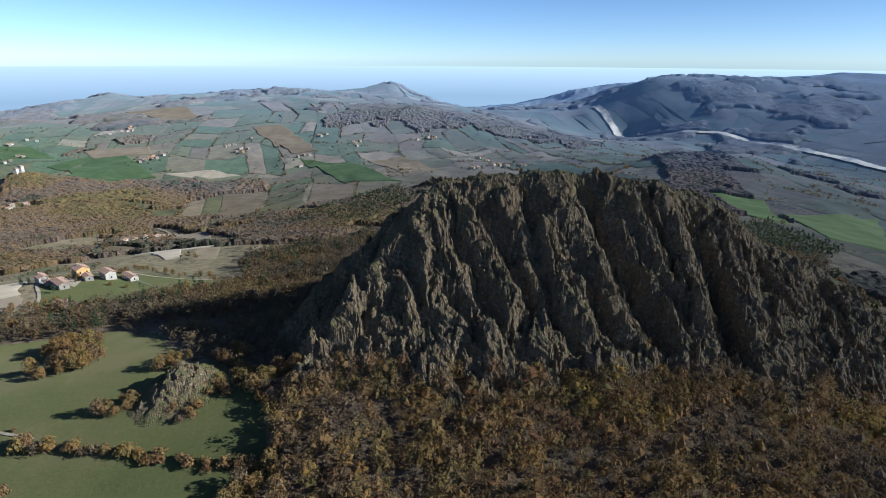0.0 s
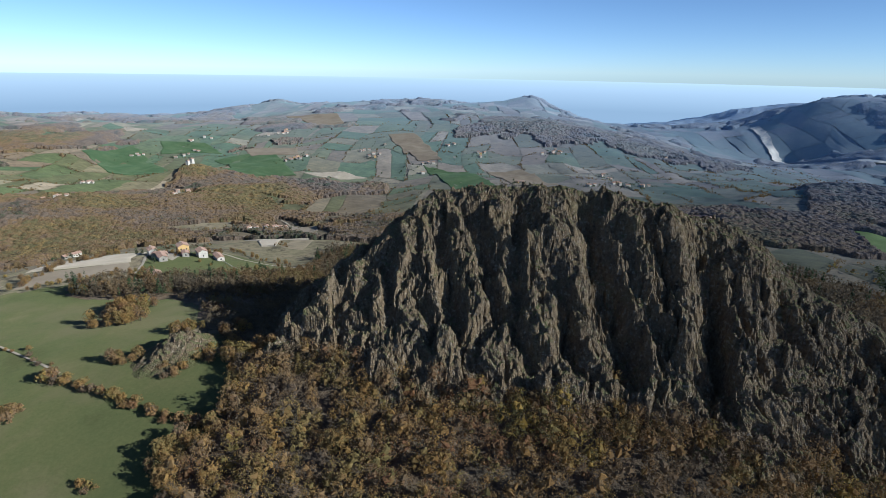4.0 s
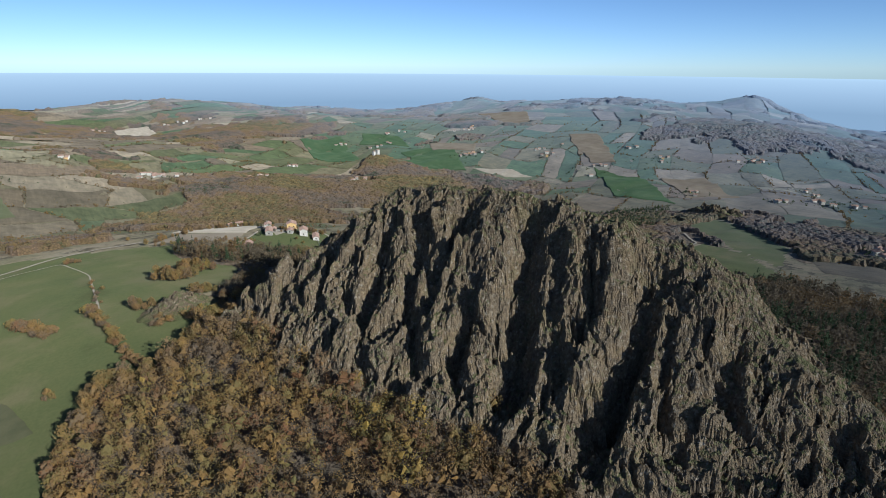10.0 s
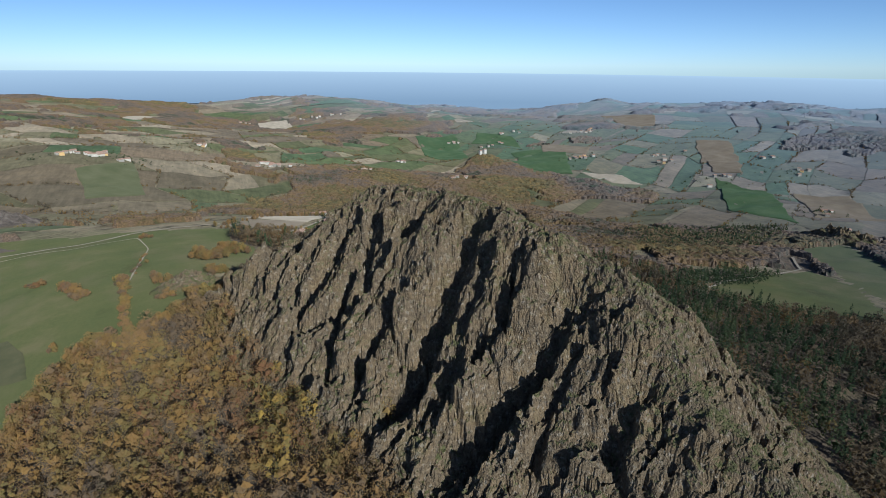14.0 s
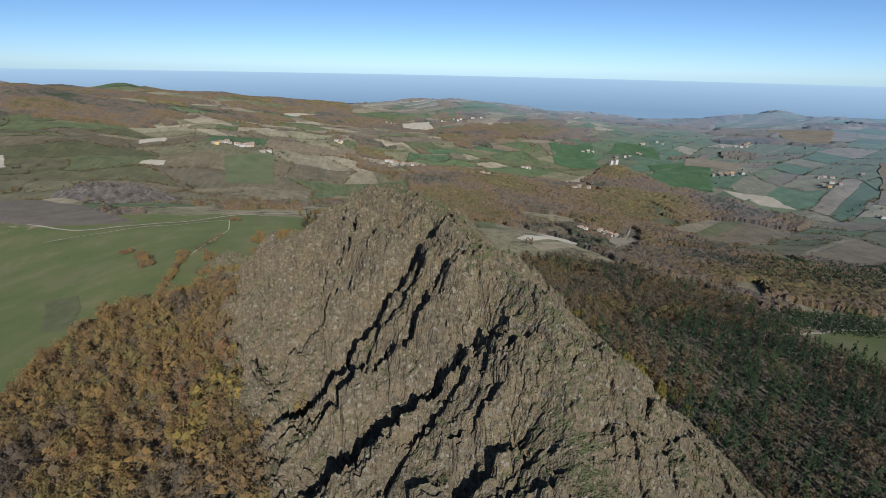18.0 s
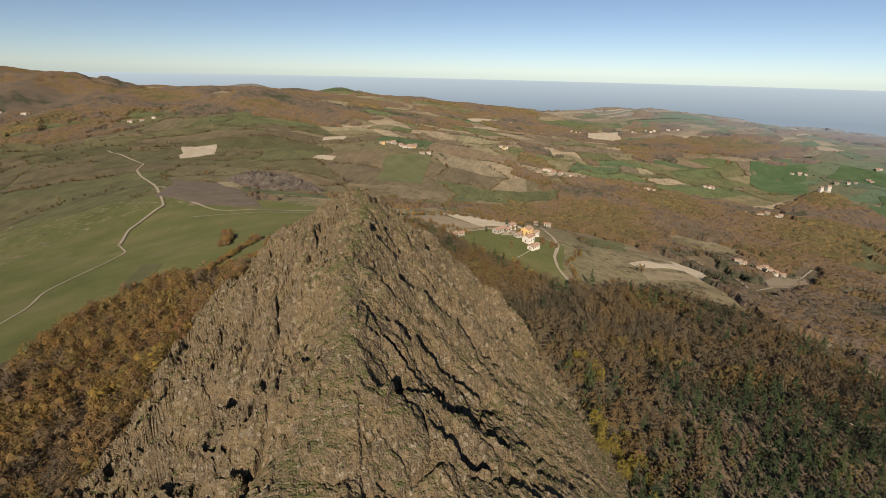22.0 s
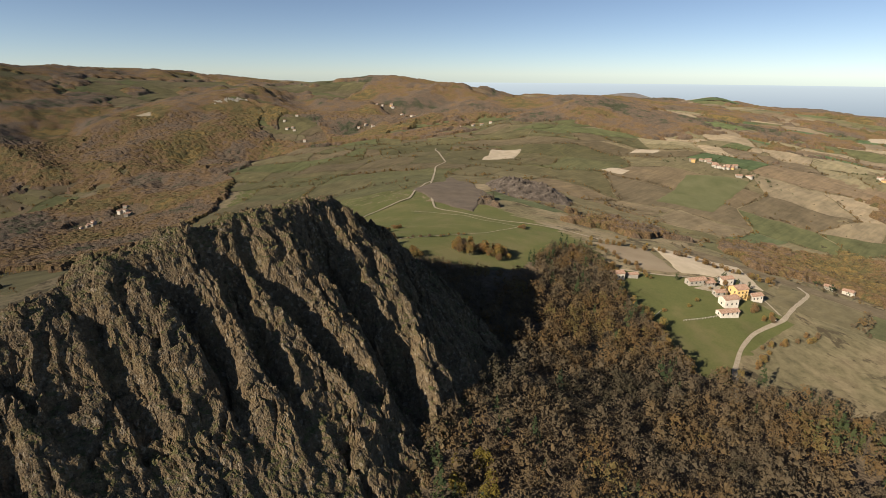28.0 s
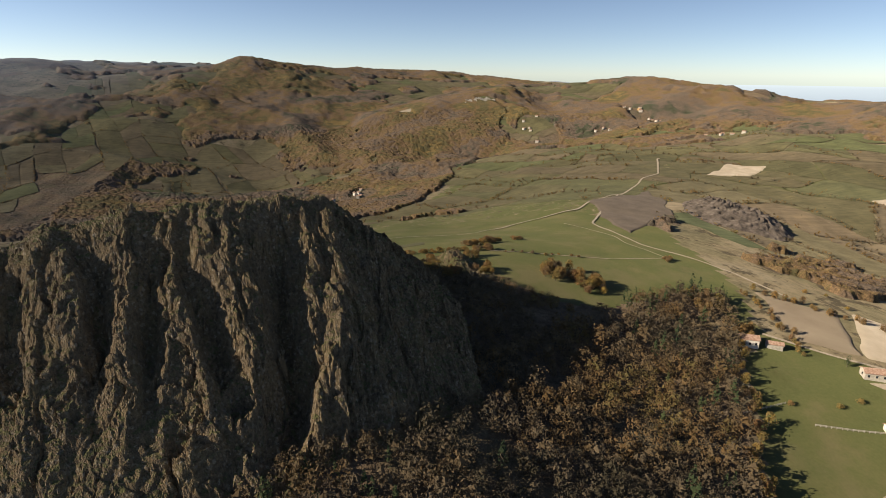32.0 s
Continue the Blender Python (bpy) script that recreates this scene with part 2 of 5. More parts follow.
def leaf_material(name, stops, attribute=False):
    m = material(name, 0.85, 0.2)
    v = place(m)
    if attribute:
        a = node(m, "ShaderNodeAttribute", attribute_name="tint")
        tree = a.outputs["Fac"]
    else:
        tree = node(m, "ShaderNodeObjectInfo").outputs["Random"]
    g = node(m, "ShaderNodeNewGeometry")
    s = node(m, "ShaderNodeMath", operation="MULTIPLY_ADD")
    link(m, g.outputs["Random Per Island"], s.inputs[0])
    s.inputs[1].default_value = 0.14
    link(m, tree, s.inputs[2])
    s2 = node(m, "ShaderNodeMath", operation="MULTIPLY")
    link(m, s.outputs[0], s2.inputs[0])
    s2.inputs[1].default_value = 1 / 1.14
    paint(m, blend(m, 0.35, ramp(m, s2.outputs[0], stops), ramp(m, speckle(m, v, 0.5, 3), [(0.3, (0.02, 0.017, 0.008)), (0.7, (0.3, 0.22, 0.08))]), "OVERLAY"))
    relief(m, speckle(m, v, 0.35, 3), 0.6, 0.2)
    thin = node(m, "ShaderNodeBsdfTranslucent")
    link(m, shader(m).inputs["Base Color"].links[0].from_socket, thin.inputs["Color"])
    mix = node(m, "ShaderNodeMixShader", inputs={0: 0.38})
    link(m, shader(m).outputs[0], mix.inputs[1])
    link(m, thin.outputs[0], mix.inputs[2])
    link(m, mix.outputs[0], m.node_tree.nodes["Material Output"].inputs["Surface"])
    return m


AUTUMN = [(0.0, (0.179, 0.141, 0.107)), (0.14, (0.281, 0.207, 0.129)), (0.3, (0.394, 0.25, 0.107)), (0.44, (0.304, 0.25, 0.102)), (0.58, (0.44, 0.273, 0.097)), (0.7, (0.292, 0.218, 0.129)), (0.8, (0.349, 0.185, 0.09)), (0.88, (0.281, 0.25, 0.102)), (0.96, (0.463, 0.316, 0.097)), (1.0, (0.529, 0.392, 0.097))]
RUSSET = [(0.0, (0.0858, 0.0792, 0.0462)), (0.15, (0.198, 0.1617, 0.1122)), (0.4, (0.2442, 0.1815, 0.1023)), (0.62, (0.2706, 0.1881, 0.0891)), (0.8, (0.2772, 0.1782, 0.0759)), (0.93, (0.2244, 0.198, 0.0858)), (1.0, (0.33, 0.264, 0.0858))]
PINE = [(0.0, (0.052, 0.078, 0.0437)), (0.6, (0.0845, 0.12, 0.0575)), (1.0, (0.143, 0.168, 0.0747))]
M_ROCK = rock_material()
M_LAND = land_material("farmland")
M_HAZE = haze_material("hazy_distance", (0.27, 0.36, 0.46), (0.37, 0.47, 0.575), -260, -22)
M_CROPS = crop_material()
M_CANOPY = canopy_material()
M_AUTUMN = leaf_material("autumn_leaves", AUTUMN)
M_AUTUMN_MASS = leaf_material("autumn_wood_leaves", AUTUMN, True)
BARE = [(0.0, (0.0924, 0.0858, 0.0561)), (0.2, (0.1782, 0.1485, 0.1056)), (0.45, (0.2178, 0.1716, 0.1122)), (0.65, (0.2376, 0.1749, 0.099)), (0.85, (0.2442, 0.1584, 0.0759)), (1.0, (0.264, 0.231, 0.099))]
M_BARE_MASS = leaf_material("bare_wood_twigs", BARE, True)
M_RUSSET_MASS = leaf_material("russet_wood_leaves", RUSSET, True)
M_PINE = leaf_material("pine_needles", PINE)
M_PINE_MASS = leaf_material("pine_wood_needles", PINE, True)
M_BARK = mottled("bark", 0.4, [(0.3, (0.05, 0.042, 0.035)), (0.7, (0.14, 0.12, 0.1))])
M_PLASTER = mottled("white_plaster", 2.5, [(0.3, (0.475, 0.437, 0.37)), (0.7, (0.627, 0.589, 0.513))], 0.9, 0.1)
M_OCHRE = mottled("ochre_plaster", 2.5, [(0.3, (0.58, 0.4, 0.17)), (0.7, (0.7, 0.5, 0.23))], 0.9, 0.1)
M_STONE = mottled("stone_wall", 1.2, [(0.3, (0.25, 0.23, 0.19)), (0.7, (0.42, 0.39, 0.33))], 0.95, 0.4)
M_TILES = mottled("clay_tiles", 1.0, [(0.3, (0.22, 0.13, 0.09)), (0.5, (0.31, 0.2, 0.145)), (0.7, (0.4, 0.29, 0.22))], 0.9, 0.4)
M_GLASS = material("dark_window", 0.15, 0.5)
paint(M_GLASS, (0.02, 0.025, 0.03))
M_TRACK = mottled("gravel_track", 1.5, [(0.3, (0.191, 0.162, 0.118)), (0.7, (0.293, 0.252, 0.197))], 0.95, 0.3)
M_STUBBLE = mottled("pale_stubble", 14, [(0.3, (0.262, 0.221, 0.161)), (0.55, (0.314, 0.268, 0.203)), (0.75, (0.367, 0.322, 0.253))], 0.95, 0.3, 1.5)
M_PLOUGH = mottled("ploughed_soil", 16, [(0.3, (0.0765, 0.063, 0.0495)), (0.7, (0.117, 0.0945, 0.072))], 0.95, 0.4, 1.2)
M_GREEN = mottled("young_crop", 30, [(0.3, (0.0441, 0.0805, 0.0333)), (0.7, (0.0735, 0.106, 0.0499))], 0.95, 0.2, 1.5)
M_KNOLL = mottled("bare_knoll", 7, [(0.3, (0.05, 0.042, 0.035)), (0.5, (0.105, 0.086, 0.07)), (0.7, (0.165, 0.138, 0.112))], 0.95, 0.8, 2.2)
M_ROUGH = mottled("rough_grass", 9, [(0.3, (0.056, 0.058, 0.027)), (0.7, (0.088, 0.083, 0.042))], 0.95, 0.4, 1.2)
M_GRASS = mottled("pasture", 30, [(0.3, (0.0748, 0.0816, 0.0374)), (0.7, (0.109, 0.109, 0.0578))], 0.95, 0.3, 1.5)
M_LUSH = mottled("lush_pasture", 30, [(0.3, (0.095, 0.15, 0.045)), (0.7, (0.14, 0.19, 0.065))], 0.95, 0.3, 1.5)
M_BROWNFIELD = mottled("brown_field", 30, [(0.3, (0.145, 0.115, 0.08)), (0.7, (0.195, 0.16, 0.115))], 0.95, 0.3, 1.5)
M_WATER = mottled("river_gravel", 60, [(0.4, (0.3, 0.33, 0.36)), (0.5, (0.5, 0.49, 0.46)), (0.7, (0.6, 0.58, 0.54))], 0.7, 0.1, 5, 0.4)


# ---- noise and ground form ----
def hashed(ix, iy, iz, seed):
    h = (ix.astype(np.int64) * 374761393 + iy.astype(np.int64) * 668265263 + iz.astype(np.int64) * 2147483647 + seed * 974711) & 0x7FFFFFFF
    h = ((h ^ (h >> 13)) * 1274126177) & 0x7FFFFFFF
    return ((h ^ (h >> 16)) & 0xFFFF) / 65535.0


def lattice(x, y, z=None, seed=0):
    """Smooth value noise, -1 to 1."""
    x, y = np.asarray(x, float), np.asarray(y, float)
    z = np.zeros_like(x) if z is None else z
    fx, fy, fz = np.floor(x), np.floor(y), np.floor(z)
    tx, ty, tz = x - fx, y - fy, z - fz
    tx, ty, tz = (t * t * t * (t * (6 * t - 15) + 10) for t in (tx, ty, tz))
    out = 0
    for dx in (0, 1):
        for dy in (0, 1):
            for dz in (0, 1):
                w = (tx if dx else 1 - tx) * (ty if dy else 1 - ty) * (tz if dz else 1 - tz)
                out = out + w * hashed(fx + dx, fy + dy, fz + dz, seed)
    return out * 2 - 1


def fractal(x, y, size, octaves=4, seed=0, z=None, gain=0.5):
    s, a, out, tot = 1.0 / size, 1.0, 0, 0
    for i in range(octaves):
        out = out + a * lattice(x * s + 7.3 * i, y * s - 3.1 * i, None if z is None else z * s, seed + i)
        tot += a
        s, a = s * 2.03, a * gain
    return out / tot


# landform nodes: x, y, height of the ground
NEAR = [(-142, 57, -72), (-151, 131, -74), (-177, 64, -80), (-118, 90, -70), (-96, 11, -66), (-87, -33, -67), (-66, -78, -69),
        (-58, -108, -74), (-130, -40, -80), (-190, -20, -88), (-262, 51, -96), (-202, 164, -83), (-345, 198, -112), (-391, 316, -98),
        (-79, 290, -94), (22, 297, -104), (-40, 248, -97), (69, 220, -115), (86, 285, -122), (-65, 166, -82), (0, 100, -87),
        (42, 62, -80), (60, 5, -78), (82, -49, -97), (60, -100, -90), (20, -190, -95), (-40, -160, -88), (120, 60, -100),
        (170, 25, -107), (202, 152, -126), (251, -60, -121), (0, -260, -110), (-252, -201, -116), (-64, -60, -66), (-100, 50, -66)]
COUNTRY = [(175, 355, -141), (211, 409, -160), (312, 510, -186), (542, 606, -223), (-18, 719, -184), (-251, 635, -139), (-269, 867, -108),
        (26, 959, -153), (-433, 878, -100), (-573, 680, -112), (-489, 417, -110), (-683, 580, -103), (227, 821, -174), (322, 1030, -204),
        (409, -274, -134), (1030, -268, -147), (1033, -186, -162), (1010, -375, -154), (1000, -430, -164), (960, -520, -182), (1045, -100, -180), (1300, -330, -218), (625, 211, -174), (408, 103, -152), (-625, 211, -158), (-718, -132, -195), (-920, -28, -218),
        (-425, -308, -155), (-1291, -94, -234), (-1319, 149, -168), (-1280, 371, -162), (-968, 489, -127), (-309, -513, -176), (420, -732, -202),
        (-1090, -757, -222), (175, 356, -143)]
HILLS_NORTH = [(628, 1340, -219), (1166, 969, -172), (1666, 559, -125), (551, 1539, -182), (1038, 1293, -172), (181, 2063, -206), (162, 2759, -138), (300, 2775, -114),
        (522, 2828, -128), (-661, 2457, -95), (-464, 2492, -114), (-255, 2283, -124), (-830, 1219, -19), (-930, 1158, -49), (-685, 1278, -56),
        (1832, 2089, -154), (2596, 996, -129), (2318, 1463, -110), (1981, 1561, -120), (1357, 2057, -180), (2502, 707, -168), (3140, 477, -276),
        (1052, 2066, -185), (789, 1886, -148), (-589, 822, -89), (-1420, 935, -94)]
HILLS_SIDES = [(2240, -207, -275), (2535, -509, -60), (2582, -331, -54), (2506, -755, -57), (1792, -550, -238), (1456, -766, -246), (3408, 90, -216),
        (3610, -1493, -32), (-1733, 1116, 40), (-1312, 1252, -8), (-1113, 1300, -46), (-1889, 848, 6), (-2175, 820, -10), (-2804, -115, 52),
        (-2799, 82, 60), (-2971, 564, 48), (-2625, -1496, 101), (-2822, -1058, 77), (-2515, -414, 100), (-1710, 430, -64), (-2063, 123, -75)]
BEHIND = [(-1602, 1800, -80), (-1700, 1514, -28), (-1783, 2189, -77), (-1368, 1857, -52), (-1160, 2250, -85), (-867, 2404, -98), (-1040, 2380, -60), (-506, 2811, -135),
        (-200, 2820, -160), (370, 2880, -158), (1965, 2830, -245), (2131, 2799, -235), (-3450, 1350, -20), (-2834, 0, 44), (-2530, -549, 55), (-3200, 396, 34), (-3050, 3200, -160), (3980, 620, -350), (3388, -957, -90), (-2540, 2890, -115), (1600, 2360, -190), (2600, 407, -215), (4560, -300, -150), (4370, -1205, -100), (-2553, 931, -5), (-1354, 1541, -60)]
RIM = [(0, 4500, -330), (2500, 4000, -350), (4500, 2500, -310), (4500, 900, -380), (4600, 100, -210), (-2000, 4600, -260), (-2134, 3381, -118), (-4500, 2000, -28),
        (-4500, -1000, 60), (-3000, -4000, 50), (0, -4500, 0), (3500, -3000, -60)]
NODES = np.array(NEAR + COUNTRY + HILLS_NORTH + HILLS_SIDES + BEHIND + RIM, float)


def kernel(dx, dy):
    return -np.sqrt(dx * dx + dy * dy + 45.0 ** 2)


N = len(NODES)
SYSTEM = np.zeros((N + 1, N + 1))
SYSTEM[:N, :N] = kernel(NODES[:, None, 0] - NODES[None, :, 0], NODES[:, None, 1] - NODES[None, :, 1]) + np.eye(N) * 4
SYSTEM[N, :N] = SYSTEM[:N, N] = 1
WEIGHTS = np.linalg.solve(SYSTEM, np.append(NODES[:, 2], 0))
BUMPS = [(600, 1089, 22, 60), (2590, 990, 40, 130), (1830, 2090, 24, 140), (-2134, 3381, 46, 240)]


def ground(x, y):
    x, y = np.asarray(x, float), np.asarray(y, float)
    z = np.full(x.shape, WEIGHTS[N])
    for (nx, ny, _), w in zip(NODES, WEIGHTS):
        z = z + w * kernel(x - nx, y - ny)
    for bx, by, bh, br in BUMPS:
        z = z + bh * np.exp(-((x - bx) ** 2 + (y - by) ** 2) / br ** 2)
    d = np.hypot(x, y)
    far = np.clip((d - 200) / 900, 0, 1)
    z = z + far * (15 * fractal(x, y, 260, 4, 3) - (18 * np.abs(fractal(x, y, 150, 4, 4, None, 0.6)) - 4) * np.clip((2400 - d) / 1200, 0.2, 1)) + 1.2 * fractal(x, y, 60, 3, 8)
    z = z - np.clip((d - 1500) / 900, 0, 1) * (22 + 16 * np.clip((x - 1600) / 600, 0, 1)) * np.abs(fractal(x, y, 330, 4, 9)) + np.clip((d - 1500) / 900, 0, 1) * (5 + 4 * np.clip((x - 1600) / 600, 0, 1))
    spurs = np.clip((-x - 800) / 400, 0, 1) * np.clip((d - 900) / 500, 0, 1) * np.clip((2500 - d) / 500, 0, 1)
    return z - spurs * (70 * np.abs(fractal(x, y, 420, 3, 12)) - 14)


# ---- mesh helpers ----
def mesh_of(name, verts, faces, mats=(), smooth=False):
    """A mesh from arrays; faces all have the same number of corners."""
    me = bpy.data.meshes.new(name)
    verts, faces = np.asarray(verts, np.float32), np.asarray(faces, np.int32)
    k = faces.shape[1]
    me.vertices.add(len(verts))
    me.vertices.foreach_set("co", verts.ravel())
    me.loops.add(faces.size)
    me.loops.foreach_set("vertex_index", faces.ravel())
    me.polygons.add(len(faces))
    me.polygons.foreach_set("loop_start", np.arange(0, faces.size, k, dtype=np.int32))
    me.polygons.foreach_set("use_smooth", np.full(len(faces), smooth))
    me.update(calc_edges=True)
    for mt in mats:
        me.materials.append(mt)
    return me


def part(name, me, parent, label="", at=None):
    ob = new(name, me)
    ob.parent = parent
    if at is not None:
        ob.matrix_local = at
    return tagged(ob, label)


def box(l, w, h, z=0.0):
    v = [(sx * l / 2, sy * w / 2, z + (h if t else 0)) for t in (0, 1) for sx, sy in ((-1, -1), (1, -1), (1, 1), (-1, 1))]
    f = [(3, 2, 1, 0), (4, 5, 6, 7), (0, 1, 5, 4), (1, 2, 6, 5), (2, 3, 7, 6), (3, 0, 4, 7)]
    return np.array(v), np.array(f)


def sheet(xs, ys, zs):
    """Corner points and faces of a grid."""
    n, k = xs.shape
    v = np.stack([xs, ys, zs], -1).reshape(-1, 3)
    i = np.arange(n * k).reshape(n, k)
    f = np.stack([i[:-1, :-1], i[1:, :-1], i[1:, 1:], i[:-1, 1:]], -1).reshape(-1, 4)
    return v, f


def inside(x, y, poly):
    hit = np.zeros(np.shape(x), bool)
    for (x0, y0), (x1, y1) in zip(poly, poly[1:] + poly[:1]):
        c = ((y0 > y) != (y1 > y)) & (x < (x1 - x0) * (y - y0) / (y1 - y0 + 1e-9) + x0)
        hit ^= c
    return hit


# ---- the ground sheet ----
MEADOW_WEST = [(-106, 110), (-118, 66), (-150, 40), (-165, 40), (-182, 5), (-200, -60), (-330, -80), (-420, 60), (-400, 250), (-260, 330), (-120, 296), (-45, 262), (-40, 225), (-70, 190), (-60, 150), (-85, 120)]
FARM_GREEN = [(-48, 262), (-14, 228), (16, 214), (63, 184), (85, 190), (66, 225), (62, 310), (0, 310)]
MEADOW_EAST = [(268, 75), (300, 100), (400, 122), (467, 118), (450, 60), (363, -10), (262, 25)]
MEADOW_EAST_2 = [(480, 97), (567, 192), (640, 180), (560, 80), (503, 35), (410, 13)]
WOOD_WEST = [(-98, 60), (-112, 66), (-121, 66), (-130, 50), (-139, 46), (-147, 43), (-160, 52), (-168, 40), (-181, 15), (-181, -5), (-172, -50), (-165, -110), (-120, -190), (-30, -190), (-40, -120), (-62, -60), (-82, 10), (-92, 50)]
WOOD_EAST = [(10, 55), (-20, 105), (-40, 140), (-71, 187), (-92, 235), (-82, 264), (-52, 253), (-16, 222), (14, 208), (60, 180), (75, 205), (112, 235), (150, 250), (216, 225), (262, 150), (262, 75), (258, 25), (360, -15), (330, -150), (250, -250), (60, -220), (40, -150), (62, -60), (52, 20)]
SHADY_EDGE = [(-95, 55), (-106, 68), (-96, 110), (-70, 150), (-66, 182), (-40, 140), (-20, 105), (10, 55), (-40, 45)]


OPEN_HILL = [(-1150, 480), (-1000, 640), (-760, 700), (-600, 740), (-430, 930), (-380, 740), (-480, 560), (-400, 400), (-330, 300), (-420, 60), (-330, -80), (-450, -60), (-620, 60), (-800, 200), (-1000, 300)]
FAR_WOODS = [[(661, 890), (754, 793), (768, 621), (710, 585), (571, 725)], [(480, 780), (505, 1044), (560, 1070), (626, 1054), (679, 983), (610, 860)],
             [(373, 248), (512, 216), (574, 193), (536, 155), (393, 149), (322, 181)], [(650, 257), (703, 236), (492, 88), (484, 117)],
             [(1123, -197), (1300, -320), (800, -349), (686, -289), (701, -184)]]
PINE_BLOCKS = [[(405, 350), (566, 375), (660, 330), (690, 284), (523, 217), (360, 255)], [(275, 129), (386, 143), (420, 115), (332, 85), (258, 84)],
               [(383, -214), (416, -249), (321, -294), (252, -249), (287, -207)]]


def wood_share(x, y):
    """How wooded the open country is; woods stand above nought."""
    def near(cx, cy, r):
        return np.exp(-((x - cx) ** 2 + (y - cy) ** 2) / r ** 2)
    w = 0.85 * fractal(x, y, 300, 4, 101, None, 0.42) - 0.13 + 0.75 * (np.abs(fractal(x, y, 150, 4, 4, None, 0.6)) - 0.24)
    w = w + 0.25 * near(-160, 450, 110) + 0.1 * near(90, 430, 120) - 0.7 * near(-420, 620, 230) + 0.12 * near(60, 560, 230) + 0.15 * near(-80, 800, 260) + 0.3 * near(-900, 60, 420) + 1.0 * near(600, 1089, 75) + 0.5 * near(330, 780, 160) + 0.6 * near(-1500, 900, 500) + 0.22 * near(-1100, -100, 600) + 0.2 * near(-1900, 200, 700)
    w = w + 0.5 * near(-750, 1150, 260) + 0.35 * near(500, 330, 150) - 0.5 * near(800, 1250, 420) - 0.4 * near(-450, 600, 260)
    w = w - 0.3 * near(60, 385, 110) + 0.1 * near(260, 450, 170) + 0.2 * near(430, 640, 220) + 0.2 * near(300, 250, 120) - 0.4 * near(1000, 520, 330)
    for poly in FAR_WOODS:
        w = np.where(inside(x, y, poly), 0.5, w)
    w = np.where(inside(x + 50 * fractal(x, y, 170, 3, 111), y + 50 * fractal(x, y, 170, 3, 112), OPEN_HILL), w - 0.55, w)
    for poly in (MEADOW_WEST, FARM_GREEN, MEADOW_EAST, MEADOW_EAST_2):
        w = np.where(inside(x, y, poly), -1, w)
    return w


def between(table, x, y):
    """A value of the ground sheet between its corner points."""
    fx = np.clip((np.arcsinh(np.asarray(x) * np.sinh(TURN) / SIDE) / TURN + 1) / 2 * (GRID - 1), 0, GRID - 1.001)
    fy = np.clip((np.arcsinh(np.asarray(y) * np.sinh(TURN) / SIDE) / TURN + 1) / 2 * (GRID - 1), 0, GRID - 1.001)
    i, j = fx.astype(int), fy.astype(int)
    a, b = (x - lines[i]) / (lines[i + 1] - lines[i]), (y - lines[j]) / (lines[j + 1] - lines[j])
    return table[i, j] * (1 - a) * (1 - b) + table[i + 1, j] * a * (1 - b) + table[i, j + 1] * (1 - a) * b + table[i + 1, j + 1] * a * b


def land_top(x, y):
    return between(gz, x, y)


SIDE, TURN, GRID = 4650.0, 4.5, 410
u = np.linspace(-1, 1, GRID)
lines = SIDE * np.sinh(TURN * u) / np.sinh(TURN)
gx, gy = np.meshgrid(lines, lines, indexing="ij")
gz = ground(gx, gy)
gv, gf = sheet(gx, gy, gz)
land = mesh_of("ground", gv, gf, [M_LAND], True)
cover = np.zeros((len(gv), 4), np.float32)
cover[:, 3] = 1
gshare = wood_share(gx, gy)
cover[:, 1] = np.clip(0.5 + 4 * gshare.ravel(), 0, 1)
wx = gv[:, 0] + 5 * fractal(gv[:, 0], gv[:, 1], 25, 3, 21)
wy = gv[:, 1] + 5 * fractal(gv[:, 0], gv[:, 1], 25, 3, 22)
for poly, ch in ((OPEN_HILL, 0), (MEADOW_WEST, 0), (FARM_GREEN, 0), (MEADOW_EAST, 0), (MEADOW_EAST_2, 0), (WOOD_WEST, 1), (WOOD_EAST, 1), (SHADY_EDGE, 1)):
    hit = inside(wx, wy, poly)
    cover[hit, :3] = 0
    cover[hit, ch] = 0.53 if poly is OPEN_HILL else 1
layer = land.color_attributes.new("cover", "FLOAT_COLOR", "POINT")
layer.data.foreach_set("color", cover.ravel())


def lifted(x, y):
    """How far a field lies above the coarser ground sheet farther out."""
    return np.clip((np.hypot(x, y) - 250) * 0.0014, 0, 4)


def ground_at(x, y):
    return float(land_top(np.array([x]), np.array([y]))[0])


tagged(new("ground", land), "rolling autumn farmland with meadows, fields and brown woods", "ground", kind="structure")

# hazy lowland far off, all round: a glowing ring painted in haze colours
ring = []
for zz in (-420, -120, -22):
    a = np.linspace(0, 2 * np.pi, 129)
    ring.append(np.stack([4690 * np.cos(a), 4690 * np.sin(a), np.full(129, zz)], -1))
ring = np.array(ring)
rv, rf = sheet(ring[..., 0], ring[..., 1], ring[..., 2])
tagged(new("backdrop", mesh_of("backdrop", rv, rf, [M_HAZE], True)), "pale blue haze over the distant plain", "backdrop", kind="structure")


# ---- the rock ----
SPINES = [([(-98, 51, -54), (-36, 22, -8)], 0.84, 1.25),
          ([(-36, 22, -8), (-24, 4, -6), (-15, -21, -4), (-7, -42, -5), (-1, -70, -9), (11, -96, -17), (6, -112, -30), (6, -128, -39), (10, -146, -46), (22, -200, -84)], 0.84, 0.95),
          ([(-26, 23, -10), (-4, 28, -28), (14, 29, -42), (42, 20, -63)], 1.0, 1.9)]


